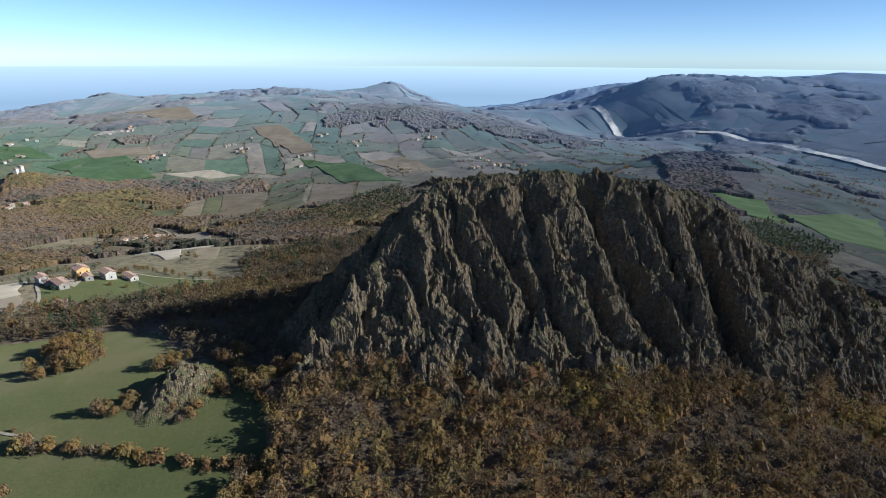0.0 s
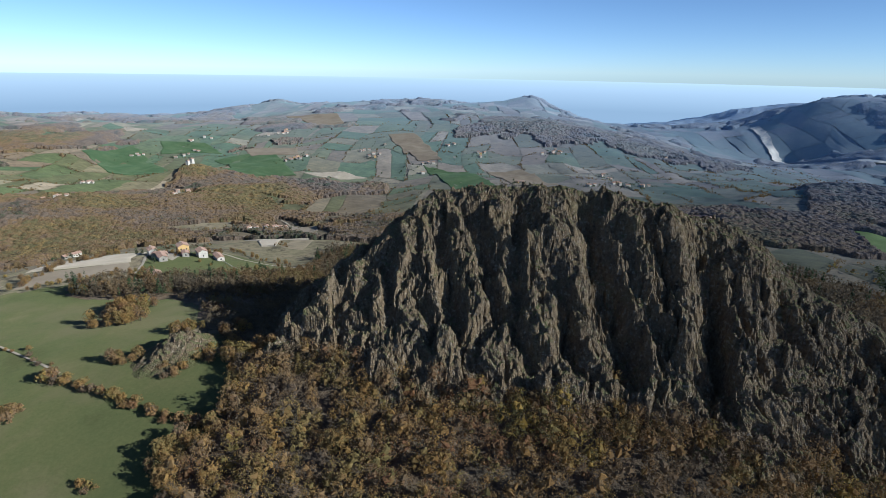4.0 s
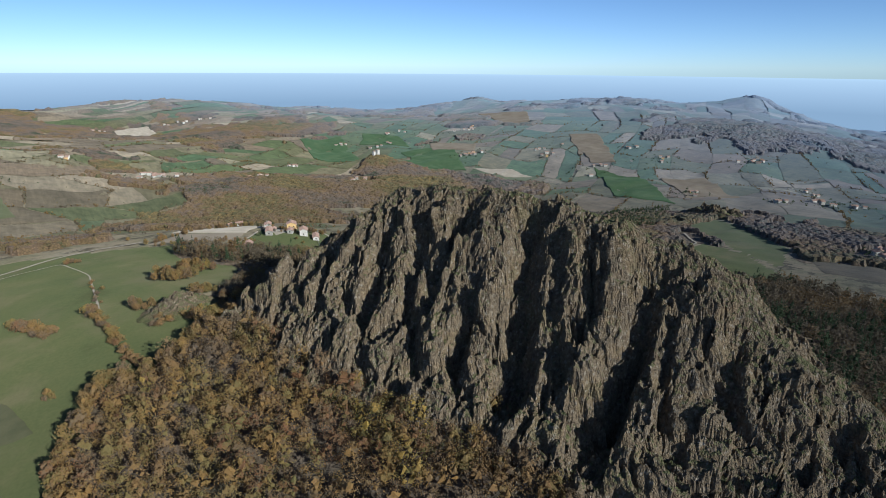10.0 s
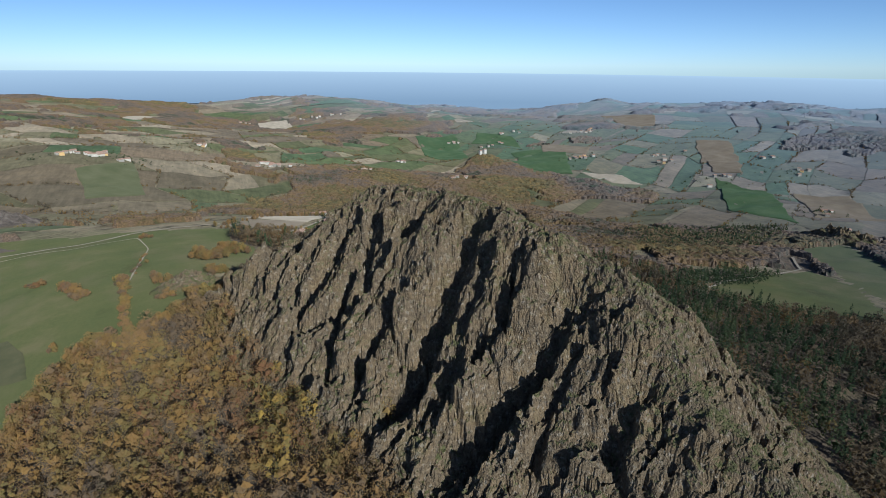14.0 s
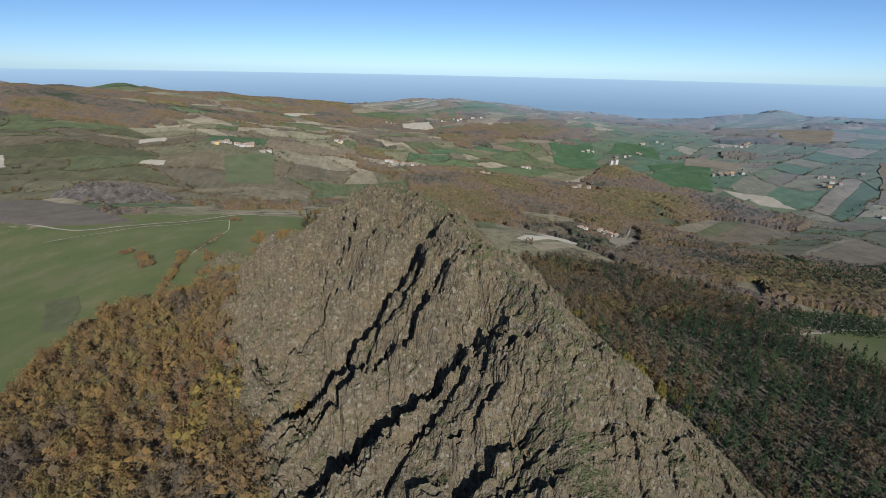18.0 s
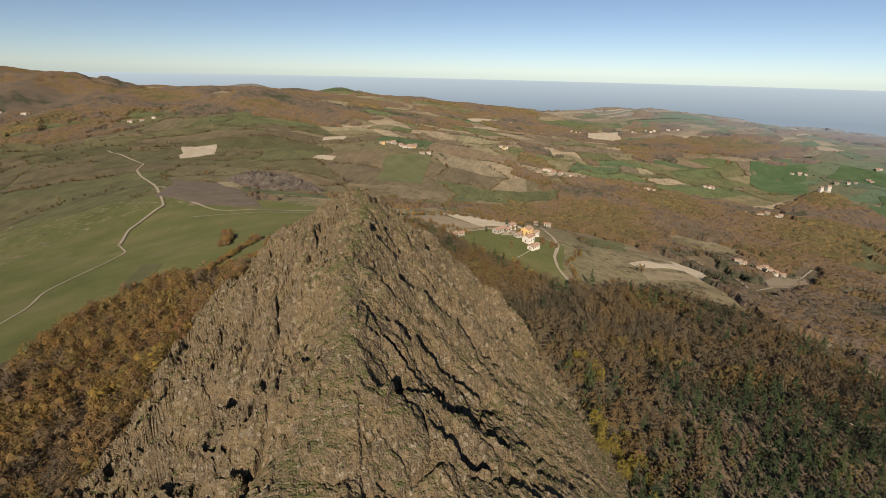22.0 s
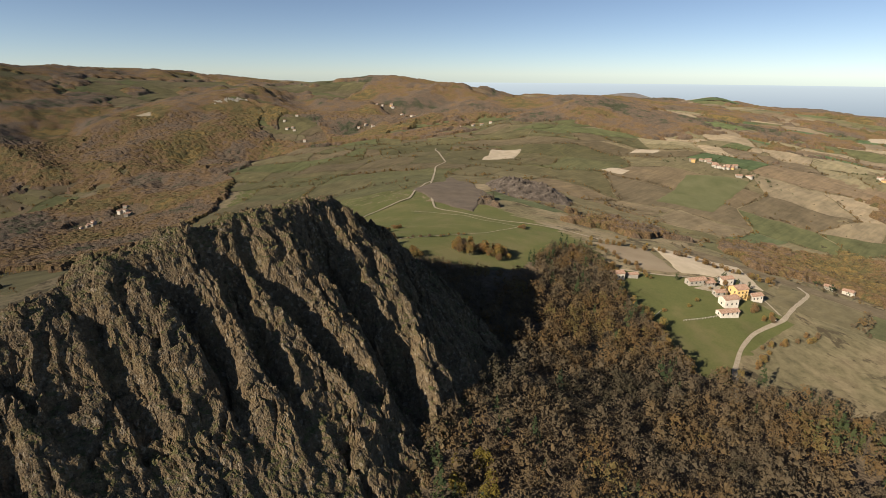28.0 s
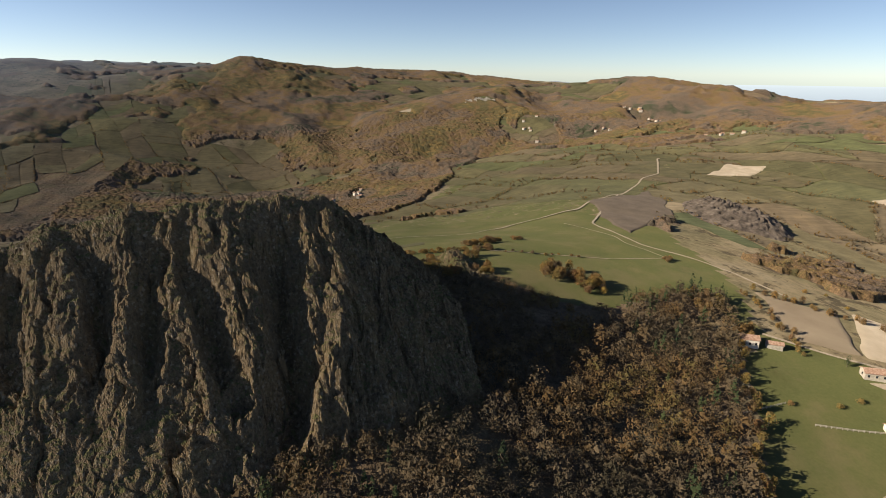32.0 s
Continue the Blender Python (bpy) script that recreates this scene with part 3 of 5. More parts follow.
def swept(x, y):
    best = np.full(x.shape, -1e9)
    for line, west, east_ in SPINES:
        for (x0, y0, z0), (x1, y1, z1) in zip(line, line[1:]):
            ex, ey = x1 - x0, y1 - y0
            t = np.clip(((x - x0) * ex + (y - y0) * ey) / (ex * ex + ey * ey), 0, 1)
            px, py = x - x0 - t * ex, y - y0 - t * ey
            d = np.hypot(px, py)
            k = np.where(ex * py - ey * px < 0, west, east_)
            best = np.maximum(best, z0 + t * (z1 - z0) - k * (np.sqrt(d * d + 9) - 3))
    return best


def saw(t, lead=0.13):
    """Ribs with a steep northern and a gentler southern side; 0 to 1."""
    t = t - np.floor(t)
    return np.where(t < lead, t / lead, (1 - t) / (1 - lead))


def blocks(x, y, seed):
    """Tilted facets cell by cell, and how near a joint is."""
    fx, fy = np.floor(x), np.floor(y)
    d1, d2, val = np.full(x.shape, 9.0), np.full(x.shape, 9.0), np.zeros(x.shape)
    zero = np.zeros_like(fx)
    for dx in (-1, 0, 1):
        for dy in (-1, 0, 1):
            cx, cy = fx + dx, fy + dy
            ox, oy = x - cx - hashed(cx, cy, zero, seed), y - cy - hashed(cx, cy, zero, seed + 1)
            d = np.hypot(ox, oy)
            nearer = d < d1
            d2 = np.where(nearer, d1, np.minimum(d2, d))
            face = hashed(cx, cy, zero, seed + 2) + ox * (2.2 * hashed(cx, cy, zero, seed + 3) - 1.1) + oy * (1.6 * hashed(cx, cy, zero, seed + 4) - 0.8)
            val = np.where(nearer, face, val)
            d1 = np.minimum(d1, d)
    return val * 2 - 1, d2 - d1


# gullies: the way down, depth, half width
GULLIES = [([(-12, -37), (-27, -49), (-39, -58), (-50, -68), (-63, -75)], 13, 6.5),
           ([(2, -84), (-9, -88), (-18, -92), (-31, -95), (-48, -99), (-58, -103)], 12, 6.5),
           ([(4, -113), (-11, -117), (-21, -123)], 7, 4.5),
           ([(-24, -12), (-40, -19), (-53, -24), (-66, -34)], 7, 4.0),
           ([(-34, 4), (-50, -8), (-62, -18), (-74, -28)], 5, 3.0),
           ([(-52, 10), (-66, -2), (-80, -16)], 6, 3.5),
           ([(-66, 28), (-78, 18), (-90, 8)], 5, 3.0),
           ([(-20, -56), (-34, -68), (-48, -82), (-56, -88)], 6, 3.5),
           ([(-14, -70), (-26, -79), (-40, -86)], 5, 3.0),
           ([(0, -61), (12, -53), (22, -49), (32, -46), (44, -46)], 8.5, 4.2),
           ([(-5, -38), (11, -34), (21, -34), (32, -31), (50, -27)], 8.5, 4.2),
           ([(-17, 5), (-9, 4), (2, 5), (13, 7), (25, 11), (39, 10), (52, 8)], 13, 6.5),
           ([(10, -81), (17, -77), (30, -72), (42, -70)], 4, 3.0),
           ([(-58, -14), (-63, -22), (-69, -34), (-75, -44)], 5, 2.6), ([(-44, -36), (-55, -47), (-63, -53), (-70, -62)], 6, 3.0),
           ([(-26, -97), (-36, -99), (-49, -101)], 5, 2.8), ([(-14, -101), (-27, -106), (-33, -113)], 5, 2.6), ([(-70, 10), (-78, 0), (-88, -10)], 4, 2.4),
           ([(-6, -26), (4, -25), (16, -21), (27, -12), (40, -4)], 9, 4.4), ([(-36, 12), (-48, -4), (-56, -20)], 4, 2.4),
           ([(13, -94), (17, -97), (22, -96)], 6, 4.0), ([(30, -101), (38, -100), (46, -98)], 5, 3.0)]


def rock_height(x, y):
    base = swept(x, y)
    crest_x = np.interp(-y, [-60, -22, -4, 21, 42, 70, 96, 128, 200], [-98, -36, -24, -15, -7, -1, 11, 6, 22])
    side = x - crest_x
    west = np.clip(0.5 - side / 8, 0, 1)
    depth = np.clip(np.abs(side) / 12, 0, 1)
    wob = 6 * fractal(x, y, 34, 3, 31) + 2.4 * fractal(x, y, 10, 2, 37)
    wx_, wy_ = x + 3 * fractal(x, y, 16, 3, 33), y + 3 * fractal(x, y, 16, 3, 34)
    out = 0
    for cu, cv, share, sd, ribs in (((0.5, -0.86), (-0.86, -0.5), west, 0, 0.36), ((0.2, -0.98), (0.98, 0.2), 1 - west, 50, 0.55)):
        uu = cu[0] * x + cu[1] * y + wob
        along = cv[0] * x + cv[1] * y
        r = ribs * 4.2 * (saw(uu / 11.5 + 0.9 * fractal(uu, along * 0.4, 22, 2, 41 + sd)) - 0.5)
        broken = 0.5 + 0.9 * fractal(uu, along, 18, 2, 45 + sd)
        r = r + ribs * 2.2 * np.clip(broken, 0, 1.3) * (saw(uu / 5.2 + 1.6 * fractal(uu, along * 0.6, 13, 2, 43 + sd)) - 0.5)
        r = r + ribs * 0.1 * (saw(uu / 2.7 + 1.8 * fractal(uu, along * 0.7, 6, 2, 47 + sd)) - 0.5)
        for su, sv, amp, q in ((13.0, 15.0, 2.4, 190), (6.5, 8.0, 1.7, 200), (3.0, 3.5, 1.05, 210), (1.5, 1.7, 0.5, 220)):
            val, joint = blocks(uu / su, along / sv, q + sd)
            r = r + amp * (val if sd == 0 else 0.62 * val) - amp * 2 * np.clip(0.1 - joint, 0, 1)
        step_ = fractal(along, uu, 9, 2, 151 + sd) * 2 + along / 5.5
        r = r + (0.9 if sd == 0 else 0.45) * (saw(step_, 0.22) - 0.5) * np.clip(0.6 + fractal(uu, along, 14, 2, 157 + sd), 0.1, 1.2)
        out = out + share * r
    for line, deep, wide in GULLIES:
        best = np.full(x.shape, 99.0)
        n = len(line) - 1
        fade = np.zeros(x.shape)
        for i, ((x0, y0), (x1, y1)) in enumerate(zip(line, line[1:])):
            ex, ey = x1 - x0, y1 - y0
            ln = math.hypot(ex, ey)
            t = np.clip(((wx_ - x0) * ex + (wy_ - y0) * ey) / ln ** 2, 0, 1)
            px, py = wx_ - x0 - t * ex, wy_ - y0 - t * ey
            d = np.hypot(px, py) * np.where(py < 0, 1.35, 0.8)
            f_ = np.minimum(1, 0.45 + 1.2 * (i + t) / n) * np.minimum(1, 2.5 * (1.12 - (i + t) / n))
            fade = np.where(d < best, f_, fade)
            best = np.minimum(best, d)
        out = out - 1.15 * deep * fade * np.clip(1.35 - best / wide, 0, 1)
    rough = 1.1 * fractal(x, y, 7, 4, 61, None, 0.52)
    return base + 1.2 + out * (0.2 + 0.8 * depth) + rough


STEP = 0.45
xs, ys = np.meshgrid(np.arange(-126, 100, STEP), np.arange(-205, 84, STEP), indexing="ij")
zg = ground(xs, ys)
core = swept(xs, ys)
zr = np.where(core > zg - 12, 0.0, -999.0)
sel = zr == 0
hh = rock_height(xs[sel], ys[sel])
above = core[sel] - zg[sel]
scree = (xs[sel] > 8) & (ys[sel] < -22)
lift = np.where(scree, np.clip(above / 40, 0.1, 1), np.clip(above / 12 + 0.45, 0.3, 1))
zr[sel] = core[sel] + (hh - core[sel]) * lift
v, f = sheet(xs, ys, zr)
f = f[((zr > zg - 2.5).ravel()[f]).all(1)]
used = np.unique(f)
remap = np.full(len(v), -1)
remap[used] = np.arange(len(used))
v, f = v[used], remap[f]


def jagged(p, size, seed):
    """Noise with sharp creases, in all three directions."""
    return 1 - 2.4 * np.abs(fractal(p[:, 0], p[:, 1], size, 3, seed, p[:, 2], 0.55))


v = v + np.stack([0.75 * fractal(v[:, 0], v[:, 1], 5, 3, 71, v[:, 2], 0.55) + 0.34 * jagged(v, 3.1, 171), 0.75 * fractal(v[:, 0], v[:, 1], 5, 3, 75, v[:, 2], 0.55) - 0.4 * jagged(v, 2.7, 175), 0.3 * fractal(v[:, 0], v[:, 1], 1.6, 2, 79, v[:, 2]) + 0.3 * jagged(v, 2.2, 179)], -1)
outcrop = tagged(new("rock_outcrop", mesh_of("rock_outcrop", v, f, [M_ROCK])), "dark brown-grey craggy rock ridge with steep ribs and gullies", "rock")
skin = v


def rock_top(x, y):
    i = np.clip(((np.asarray(x) + 126) / STEP).astype(int), 0, zr.shape[0] - 1)
    j = np.clip(((np.asarray(y) + 205) / STEP).astype(int), 0, zr.shape[1] - 1)
    out_ = (np.asarray(x) < -125) | (np.asarray(x) > 99) | (np.asarray(y) < -204) | (np.asarray(y) > 83)
    return np.where(out_, -999.0, zr[i, j])


def stone_mesh(rng, name, tall):
    """An angular broken stone."""
    n = 26
    d = rng.normal(size=(n, 3))
    d /= np.linalg.norm(d, axis=1)[:, None]
    d *= (0.75 + 0.35 * rng.random((n, 1))) * np.array([0.6, 0.6, tall])
    bm = bmesh.new()
    for p in d:
        bm.verts.new(p)
    bmesh.ops.convex_hull(bm, input=bm.verts)
    loose = [q for q in bm.verts if not q.link_faces]
    bmesh.ops.delete(bm, geom=loose, context="VERTS")
    me = bpy.data.meshes.new(name)
    bm.to_mesh(me)
    bm.free()
    me.materials.append(M_ROCK)
    return me


rng = np.random.default_rng(11)
CRAGS = [stone_mesh(rng, "crag", 1.25) for _ in range(6)]
STONES = [stone_mesh(rng, "boulder", 0.7) for _ in range(6)]
crest = np.array(SPINES[0][0] + SPINES[1][0][1:9], float)
for i in range(110):
    t = rng.random() * (len(crest) - 1.01)
    k = int(t)
    p = crest[k] + (crest[k + 1] - crest[k]) * (t - k) + np.append(rng.normal(0, 3.2, 2), 0)
    size = 0.8 + 1.3 * rng.random() ** 2
    part("crag", CRAGS[i % 6], outcrop, "", pose(p[0], p[1], float(rock_top(p[0], p[1])) + 0.1 * size, rng.uniform(-18, 18), rng.uniform(-18, 18), rng.uniform(0, 360)) @ Matrix.Diagonal((size, size, size, 1)))
for i in range(190):
    p = skin[rng.integers(len(skin))]
    size = 0.5 + 1.3 * rng.random() ** 3
    part("boulder", STONES[i % 6], outcrop, "", pose(p[0], p[1], p[2] + 0.1, rng.uniform(-40, 40), rng.uniform(-40, 40), rng.uniform(0, 360)) @ Matrix.Diagonal((size, size, size, 1)))

part("pinnacle", CRAGS[2], outcrop, "pale upright slab of rock in the gully", pose(25.8, 8.3, -53, 8, -10, 30) @ Matrix.Diagonal((2.6, 2.2, 5.6, 1)))
part("pinnacle", CRAGS[4], outcrop, "slender pale rock needle standing in the shade", pose(9.5, 61.5, -68, 3, 4, 10) @ Matrix.Diagonal((2.4, 2.0, 8.2, 1)))

# low stony mound by the meadow
a, b = np.meshgrid(np.arange(-24, 24.1, 0.5), np.arange(-20, 20.1, 0.5), indexing="ij")
val, joint = blocks(a / 2.2, b / 2.2, 300)
zk = ground(a - 119, b + 97) - 1.2 + 9.0 * np.exp(-((a / 13.5) ** 2 + (b / 11) ** 2)) * (1 + 0.1 * val) + 0.8 * fractal(a, b, 6, 3, 91)
v, f = sheet(a - 119, b + 97, zk)
mound = tagged(new("rocky_mound", mesh_of("rocky_mound", v, f, [M_ROCK])), "low grey stony mound beside the meadow", "rock")
for i in range(24):
    k = rng.integers(len(v))
    if math.hypot(v[k, 0] + 119, v[k, 1] - 97) < 14:
        part("boulder", STONES[i % 6], mound, "", pose(v[k, 0], v[k, 1], v[k, 2], 0, 20, rng.uniform(0, 360)) @ Matrix.Diagonal((1.2, 1.2, 1.2, 1)))


# ---- trees ----
OCTA = np.array([(1, 0, 0), (-1, 0, 0), (0, 1, 0), (0, -1, 0), (0, 0, 1), (0, 0, -1)], float)
OCTA_F = np.array([(0, 2, 4), (2, 1, 4), (1, 3, 4), (3, 0, 4), (2, 0, 5), (1, 2, 5), (3, 1, 5), (0, 3, 5)])


def clumps(rng, centres, sizes):
    """Small uneven leaf clumps round the centres."""
    n = len(centres)
    w = OCTA[None] * (0.6 + 0.8 * rng.random((n, 6, 1))) + 0.25 * rng.normal(size=(n, 6, 3))
    v = centres[:, None] + w * sizes[:, None, None]
    f = OCTA_F[None] + 6 * np.arange(n)[:, None, None]
    return v.reshape(-1, 3), f.reshape(-1, 3)


def sprays(rng, centres, sizes, out=None):
    """Small folded sprays of leaves, facing outwards more or less."""
    n = len(centres)
    c = rng.normal(size=(n, 3))
    if out is not None:
        c = 0.55 * c + out / (np.linalg.norm(out, axis=1)[:, None] + 1e-9)
    c /= np.linalg.norm(c, axis=1)[:, None]
    a = np.cross(c, rng.normal(size=(n, 3)))
    a /= np.linalg.norm(a, axis=1)[:, None] + 1e-9
    b = np.cross(c, a)
    s = sizes[:, None]
    q = np.stack([centres - a * s, centres + b * s * 0.7 + c * s * 0.3, centres + a * s, centres - b * s * 0.7 + c * s * 0.3], 1)
    i = 4 * np.arange(n)[:, None]
    f = np.stack([i + np.array([[0, 1, 2]]), i + np.array([[0, 2, 3]])], 1)
    return q.reshape(-1, 3), f.reshape(-1, 3)


def crown_spots(rng, n, per, wide, low, high, pine=False):
    """Points near the skin of uneven crowns, tree by tree: offsets and heights."""
    h, a = rng.random((n, per)), rng.random((n, per)) * 2 * np.pi
    if pine:
        r = wide * (1.05 - h) * (0.55 + 0.45 * rng.random((n, per)))
    else:
        lob = 1 + 0.28 * np.sin(a * 3 + 6 * rng.random((n, 1))) + 0.18 * np.sin(a * 5 + 9 * h)
        r = wide * lob * np.sqrt(np.clip(1 - (2 * h - 0.85) ** 2 / 1.45, 0.04, 1)) * (0.55 + 0.45 * np.sqrt(rng.random((n, per))))
    return r * np.cos(a), r * np.sin(a), low + (high - low) * h


def stem(height, r0, r1, lean=(0, 0), sides=6, low=-0.6):
    a = np.linspace(0, 2 * np.pi, sides, endpoint=False)
    lo = np.stack([r0 * np.cos(a), r0 * np.sin(a), np.full(sides, low)], -1)
    hi = np.stack([r1 * np.cos(a) + lean[0], r1 * np.sin(a) + lean[1], np.full(sides, height)], -1)
    i = np.arange(sides)
    return np.vstack([lo, hi]), np.stack([i, (i + 1) % sides, (i + 1) % sides + sides, i + sides], -1)


def wood(name, label, spots, mat, rng, leaves, cores, height, wide, pine=False, leaf=0.24, onto_rock=False):
    """A wood too dense to count, in one mesh."""
    n = len(spots)
    z = land_top(spots[:, 0], spots[:, 1])
    if onto_rock:
        z = np.maximum(z, rock_top(spots[:, 0], spots[:, 1]))
    big = 0.6 + 0.75 * rng.random(n) ** 1.4
    tone = np.clip(0.45 * rng.random(n) + 0.55 * (0.5 + 1.3 * fractal(spots[:, 0], spots[:, 1], 30, 2, 15)), 0, 1)
    pieces, faces, tint, at = [], [], [], 0
    for count, maker, size, inner in ((leaves, sprays, leaf, 1.0), (cores, clumps, 0.3, 0.55)):
        if not count:
            continue
        ox, oy, oz = crown_spots(rng, n, count, wide * inner, 0.24, 1.0 if inner == 1 else 0.88, pine)
        c = np.stack([spots[:, 0, None] + ox * big[:, None], spots[:, 1, None] + oy * big[:, None], z[:, None] + oz * height * big[:, None]], -1).reshape(-1, 3)
        extra = (np.stack([ox, oy, (oz - 0.5) * height * 0.75], -1).reshape(-1, 3),) if maker is sprays else ()
        v, f = maker(rng, c, (wide * size * (0.6 + 0.8 * rng.random((n, count))) * big[:, None]).ravel(), *extra)
        pieces.append(v)
        faces.append(f + at)
        at += len(v)
        tint.append(np.repeat(tone, count * (4 if maker is sprays else 6)))
    me = mesh_of(name, np.vstack(pieces), np.vstack(faces), [mat])
    me.attributes.new("tint", "FLOAT", "POINT").data.foreach_set("value", np.concatenate(tint).astype(np.float32))
    return tagged(new(name, me), label, "wood", kind="stuff")


def scatter(rng, poly, gap):
    p = np.array(poly, float)
    x0, y0, x1, y1 = p[:, 0].min(), p[:, 1].min(), p[:, 0].max(), p[:, 1].max()
    gx_, gy_ = np.meshgrid(np.arange(x0, x1, gap), np.arange(y0, y1, gap))
    s = np.stack([gx_.ravel(), gy_.ravel()], -1) + rng.uniform(-0.48, 0.48, (gx_.size, 2)) * gap
    return s[inside(s[:, 0], s[:, 1], list(map(tuple, poly)))]


def off_rock(s, up):
    return s[rock_top(s[:, 0], s[:, 1]) < ground(s[:, 0], s[:, 1]) + up]


rng = np.random.default_rng(4)
west_spots = off_rock(scatter(rng, WOOD_WEST, 4.6), 4.5)
west_spots = west_spots[fractal(west_spots[:, 0], west_spots[:, 1], 16, 2, 55) > -0.85]
shady = off_rock(scatter(rng, SHADY_EDGE, 3.4), 2.0)
shady = shady[fractal(shady[:, 0], shady[:, 1], 22, 2, 56) > -0.45]
shady = shady[np.hypot(shady[:, 0] + 119, shady[:, 1] - 97) > 14]
east_spots = off_rock(scatter(rng, WOOD_EAST, 4.7), 2.5)
east_spots = east_spots[fractal(east_spots[:, 0], east_spots[:, 1], 20, 2, 57) > -0.5]
pine_stand = np.exp(-((east_spots[:, 0] - 165) ** 2 + (east_spots[:, 1] + 15) ** 2) / 100 ** 2)
pines = 0.7 * fractal(east_spots[:, 0], east_spots[:, 1], 50, 3, 12) + 0.72 * pine_stand - 0.6 * np.exp(-((east_spots[:, 0] - 60) ** 2 + (east_spots[:, 1] - 110) ** 2) / 85 ** 2) + rng.normal(0, 0.3, len(east_spots)) > 0.42
wood("autumn_wood", "dense autumn wood of gold and russet trees", west_spots, M_AUTUMN_MASS, rng, 270, 6, 8.6, 2.95, leaf=0.078, onto_rock=True)
wood("shady_wood", "bare brown trees in the shade of the rock", shady, M_BARE_MASS, rng, 50, 3, 5.0, 2.0, leaf=0.17, onto_rock=True)
near_east = (east_spots[:, 0] < 120) & (east_spots[:, 1] > -120)
wood("russet_wood", "russet leafy wood below the rock", east_spots[~pines & near_east], M_BARE_MASS, rng, 84, 4, 8.8, 2.95, leaf=0.135, onto_rock=True)
wood("russet_wood", "russet leafy wood on the far slope", east_spots[~pines & ~near_east], M_BARE_MASS, rng, 44, 3, 8.6, 2.9, leaf=0.2)
wood("pine_wood", "dark green pine wood below the rock", east_spots[pines], M_PINE_MASS, rng, 60, 4, 12.5, 2.5, True, 0.17, True)

def plantation(corners, gap):
    return scatter(rng, corners, gap)


for poly in PINE_BLOCKS:
    wood("pine_plantation", "dark block of planted pines on the far slope", plantation(poly, 4.6), M_PINE_MASS, rng, 10, 2, 8.0, 2.4, True, 0.32)


def tree_kind(rng, height, wide, leaves, mat):
    """Trunk, limbs and crown of one tree, as meshes."""
    tv, tf = stem(height * 0.62, height * 0.03, height * 0.012, rng.normal(0, 0.2, 2))
    limbs = []
    for _ in range(4):
        lean = rng.normal(0, wide * 0.55, 2)
        v, f = stem(height * rng.uniform(0.55, 0.9), height * 0.014, height * 0.004, lean, 4, height * rng.uniform(0.2, 0.4))
        limbs.append(mesh_of("limb", v, f, [M_BARK]))
    ox, oy, oz = crown_spots(rng, 1, leaves, wide, 0.2 * height, height)
    spot = np.stack([ox, oy, oz], -1)[0]
    v1, f1 = sprays(rng, spot, wide * 0.17 * (0.6 + 0.8 * rng.random(leaves)), spot - np.array([0, 0, 0.55 * height]))
    ox, oy, oz = crown_spots(rng, 1, 9, wide * 0.6, 0.3 * height, 0.85 * height)
    v2, f2 = clumps(rng, np.stack([ox, oy, oz], -1)[0], wide * 0.34 * (0.6 + 0.7 * rng.random(9)))
    crown = mesh_of("crown", np.vstack([v1, v2]), np.vstack([f1, f2 + len(v1)]), [mat])
    return mesh_of("trunk", tv, tf, [M_BARK]), crown, *limbs


OAKS = [tree_kind(rng, 6.5, 2.3, 220, M_AUTUMN) for _ in range(6)]
BUSHES = [tree_kind(rng, 3.2, 1.9, 110, M_AUTUMN) for _ in range(5)]


def tree(kinds, name, x, y, size, label, group):
    z = max(ground_at(x, y), float(rock_top(x, y)) if abs(x) < 95 and -200 < y < 80 else -999)
    ob = new(name)
    ob.matrix_world = pose(x, y, z, 0, 0, rng.uniform(0, 360)) @ Matrix.Diagonal((size, size, size * rng.uniform(0.85, 1.15), 1))
    tagged(ob, label, "tree" if name == "tree" else "bush", group)
    for me in kinds[rng.integers(len(kinds))]:
        part(me.name.split(".")[0], me, ob)
    return ob


def row(kinds, name, pts, gap, size, label, group, spread=1.2):
    p = np.array(pts, float)
    d = np.append(0, np.cumsum(np.hypot(*np.diff(p, axis=0).T)))
    for s in np.arange(0, d[-1], gap):
        x, y = np.interp(s, d, p[:, 0]) + rng.normal(0, spread), np.interp(s, d, p[:, 1]) + rng.normal(0, spread)
        tree(kinds, name, x, y, size * rng.uniform(0.7, 1.25), label, group)


def clump(kinds, name, x, y, r, n, size, label, group):
    for _ in range(n):
        a, q = rng.random() * 6.283, r * math.sqrt(rng.random())
        tree(kinds, name, x + q * math.cos(a), y + q * math.sin(a), size * rng.uniform(0.7, 1.25), label, group)


row(BUSHES, "bush", [(-154, 126), (-151, 95), (-148, 66), (-144, 46)], 2.3, 0.95, "brown autumn hedge bush between two meadows", "hedge bushes")
row(BUSHES, "bush", [(-151, 132), (-150, 154), (-147, 200)], 7.0, 0.6, "low brown bush beside the farm track", "track bushes")
row(OAKS, "tree", [(-100, 62), (-112, 68), (-121, 66), (-130, 50), (-147, 44), (-160, 52), (-168, 40), (-181, 12), (-180, -25)], 2.8, 0.95, "gold and russet oak at the edge of the wood", "wood edge trees", 1.4)
clump(OAKS, "tree", -106, 165, 13, 26, 1.05, "rounded autumn tree in a clump on the meadow", "meadow clump")
clump(OAKS, "tree", -92, 178, 11, 18, 1.0, "rounded autumn tree in a clump on the meadow", "meadow clump")
clump(OAKS, "tree", -78, 245, 12, 18, 1.05, "rounded autumn tree below the field barn", "barn trees")
clump(BUSHES, "bush", -178, 62, 3, 4, 0.7, "small brown bush alone on the meadow", "lone bushes")
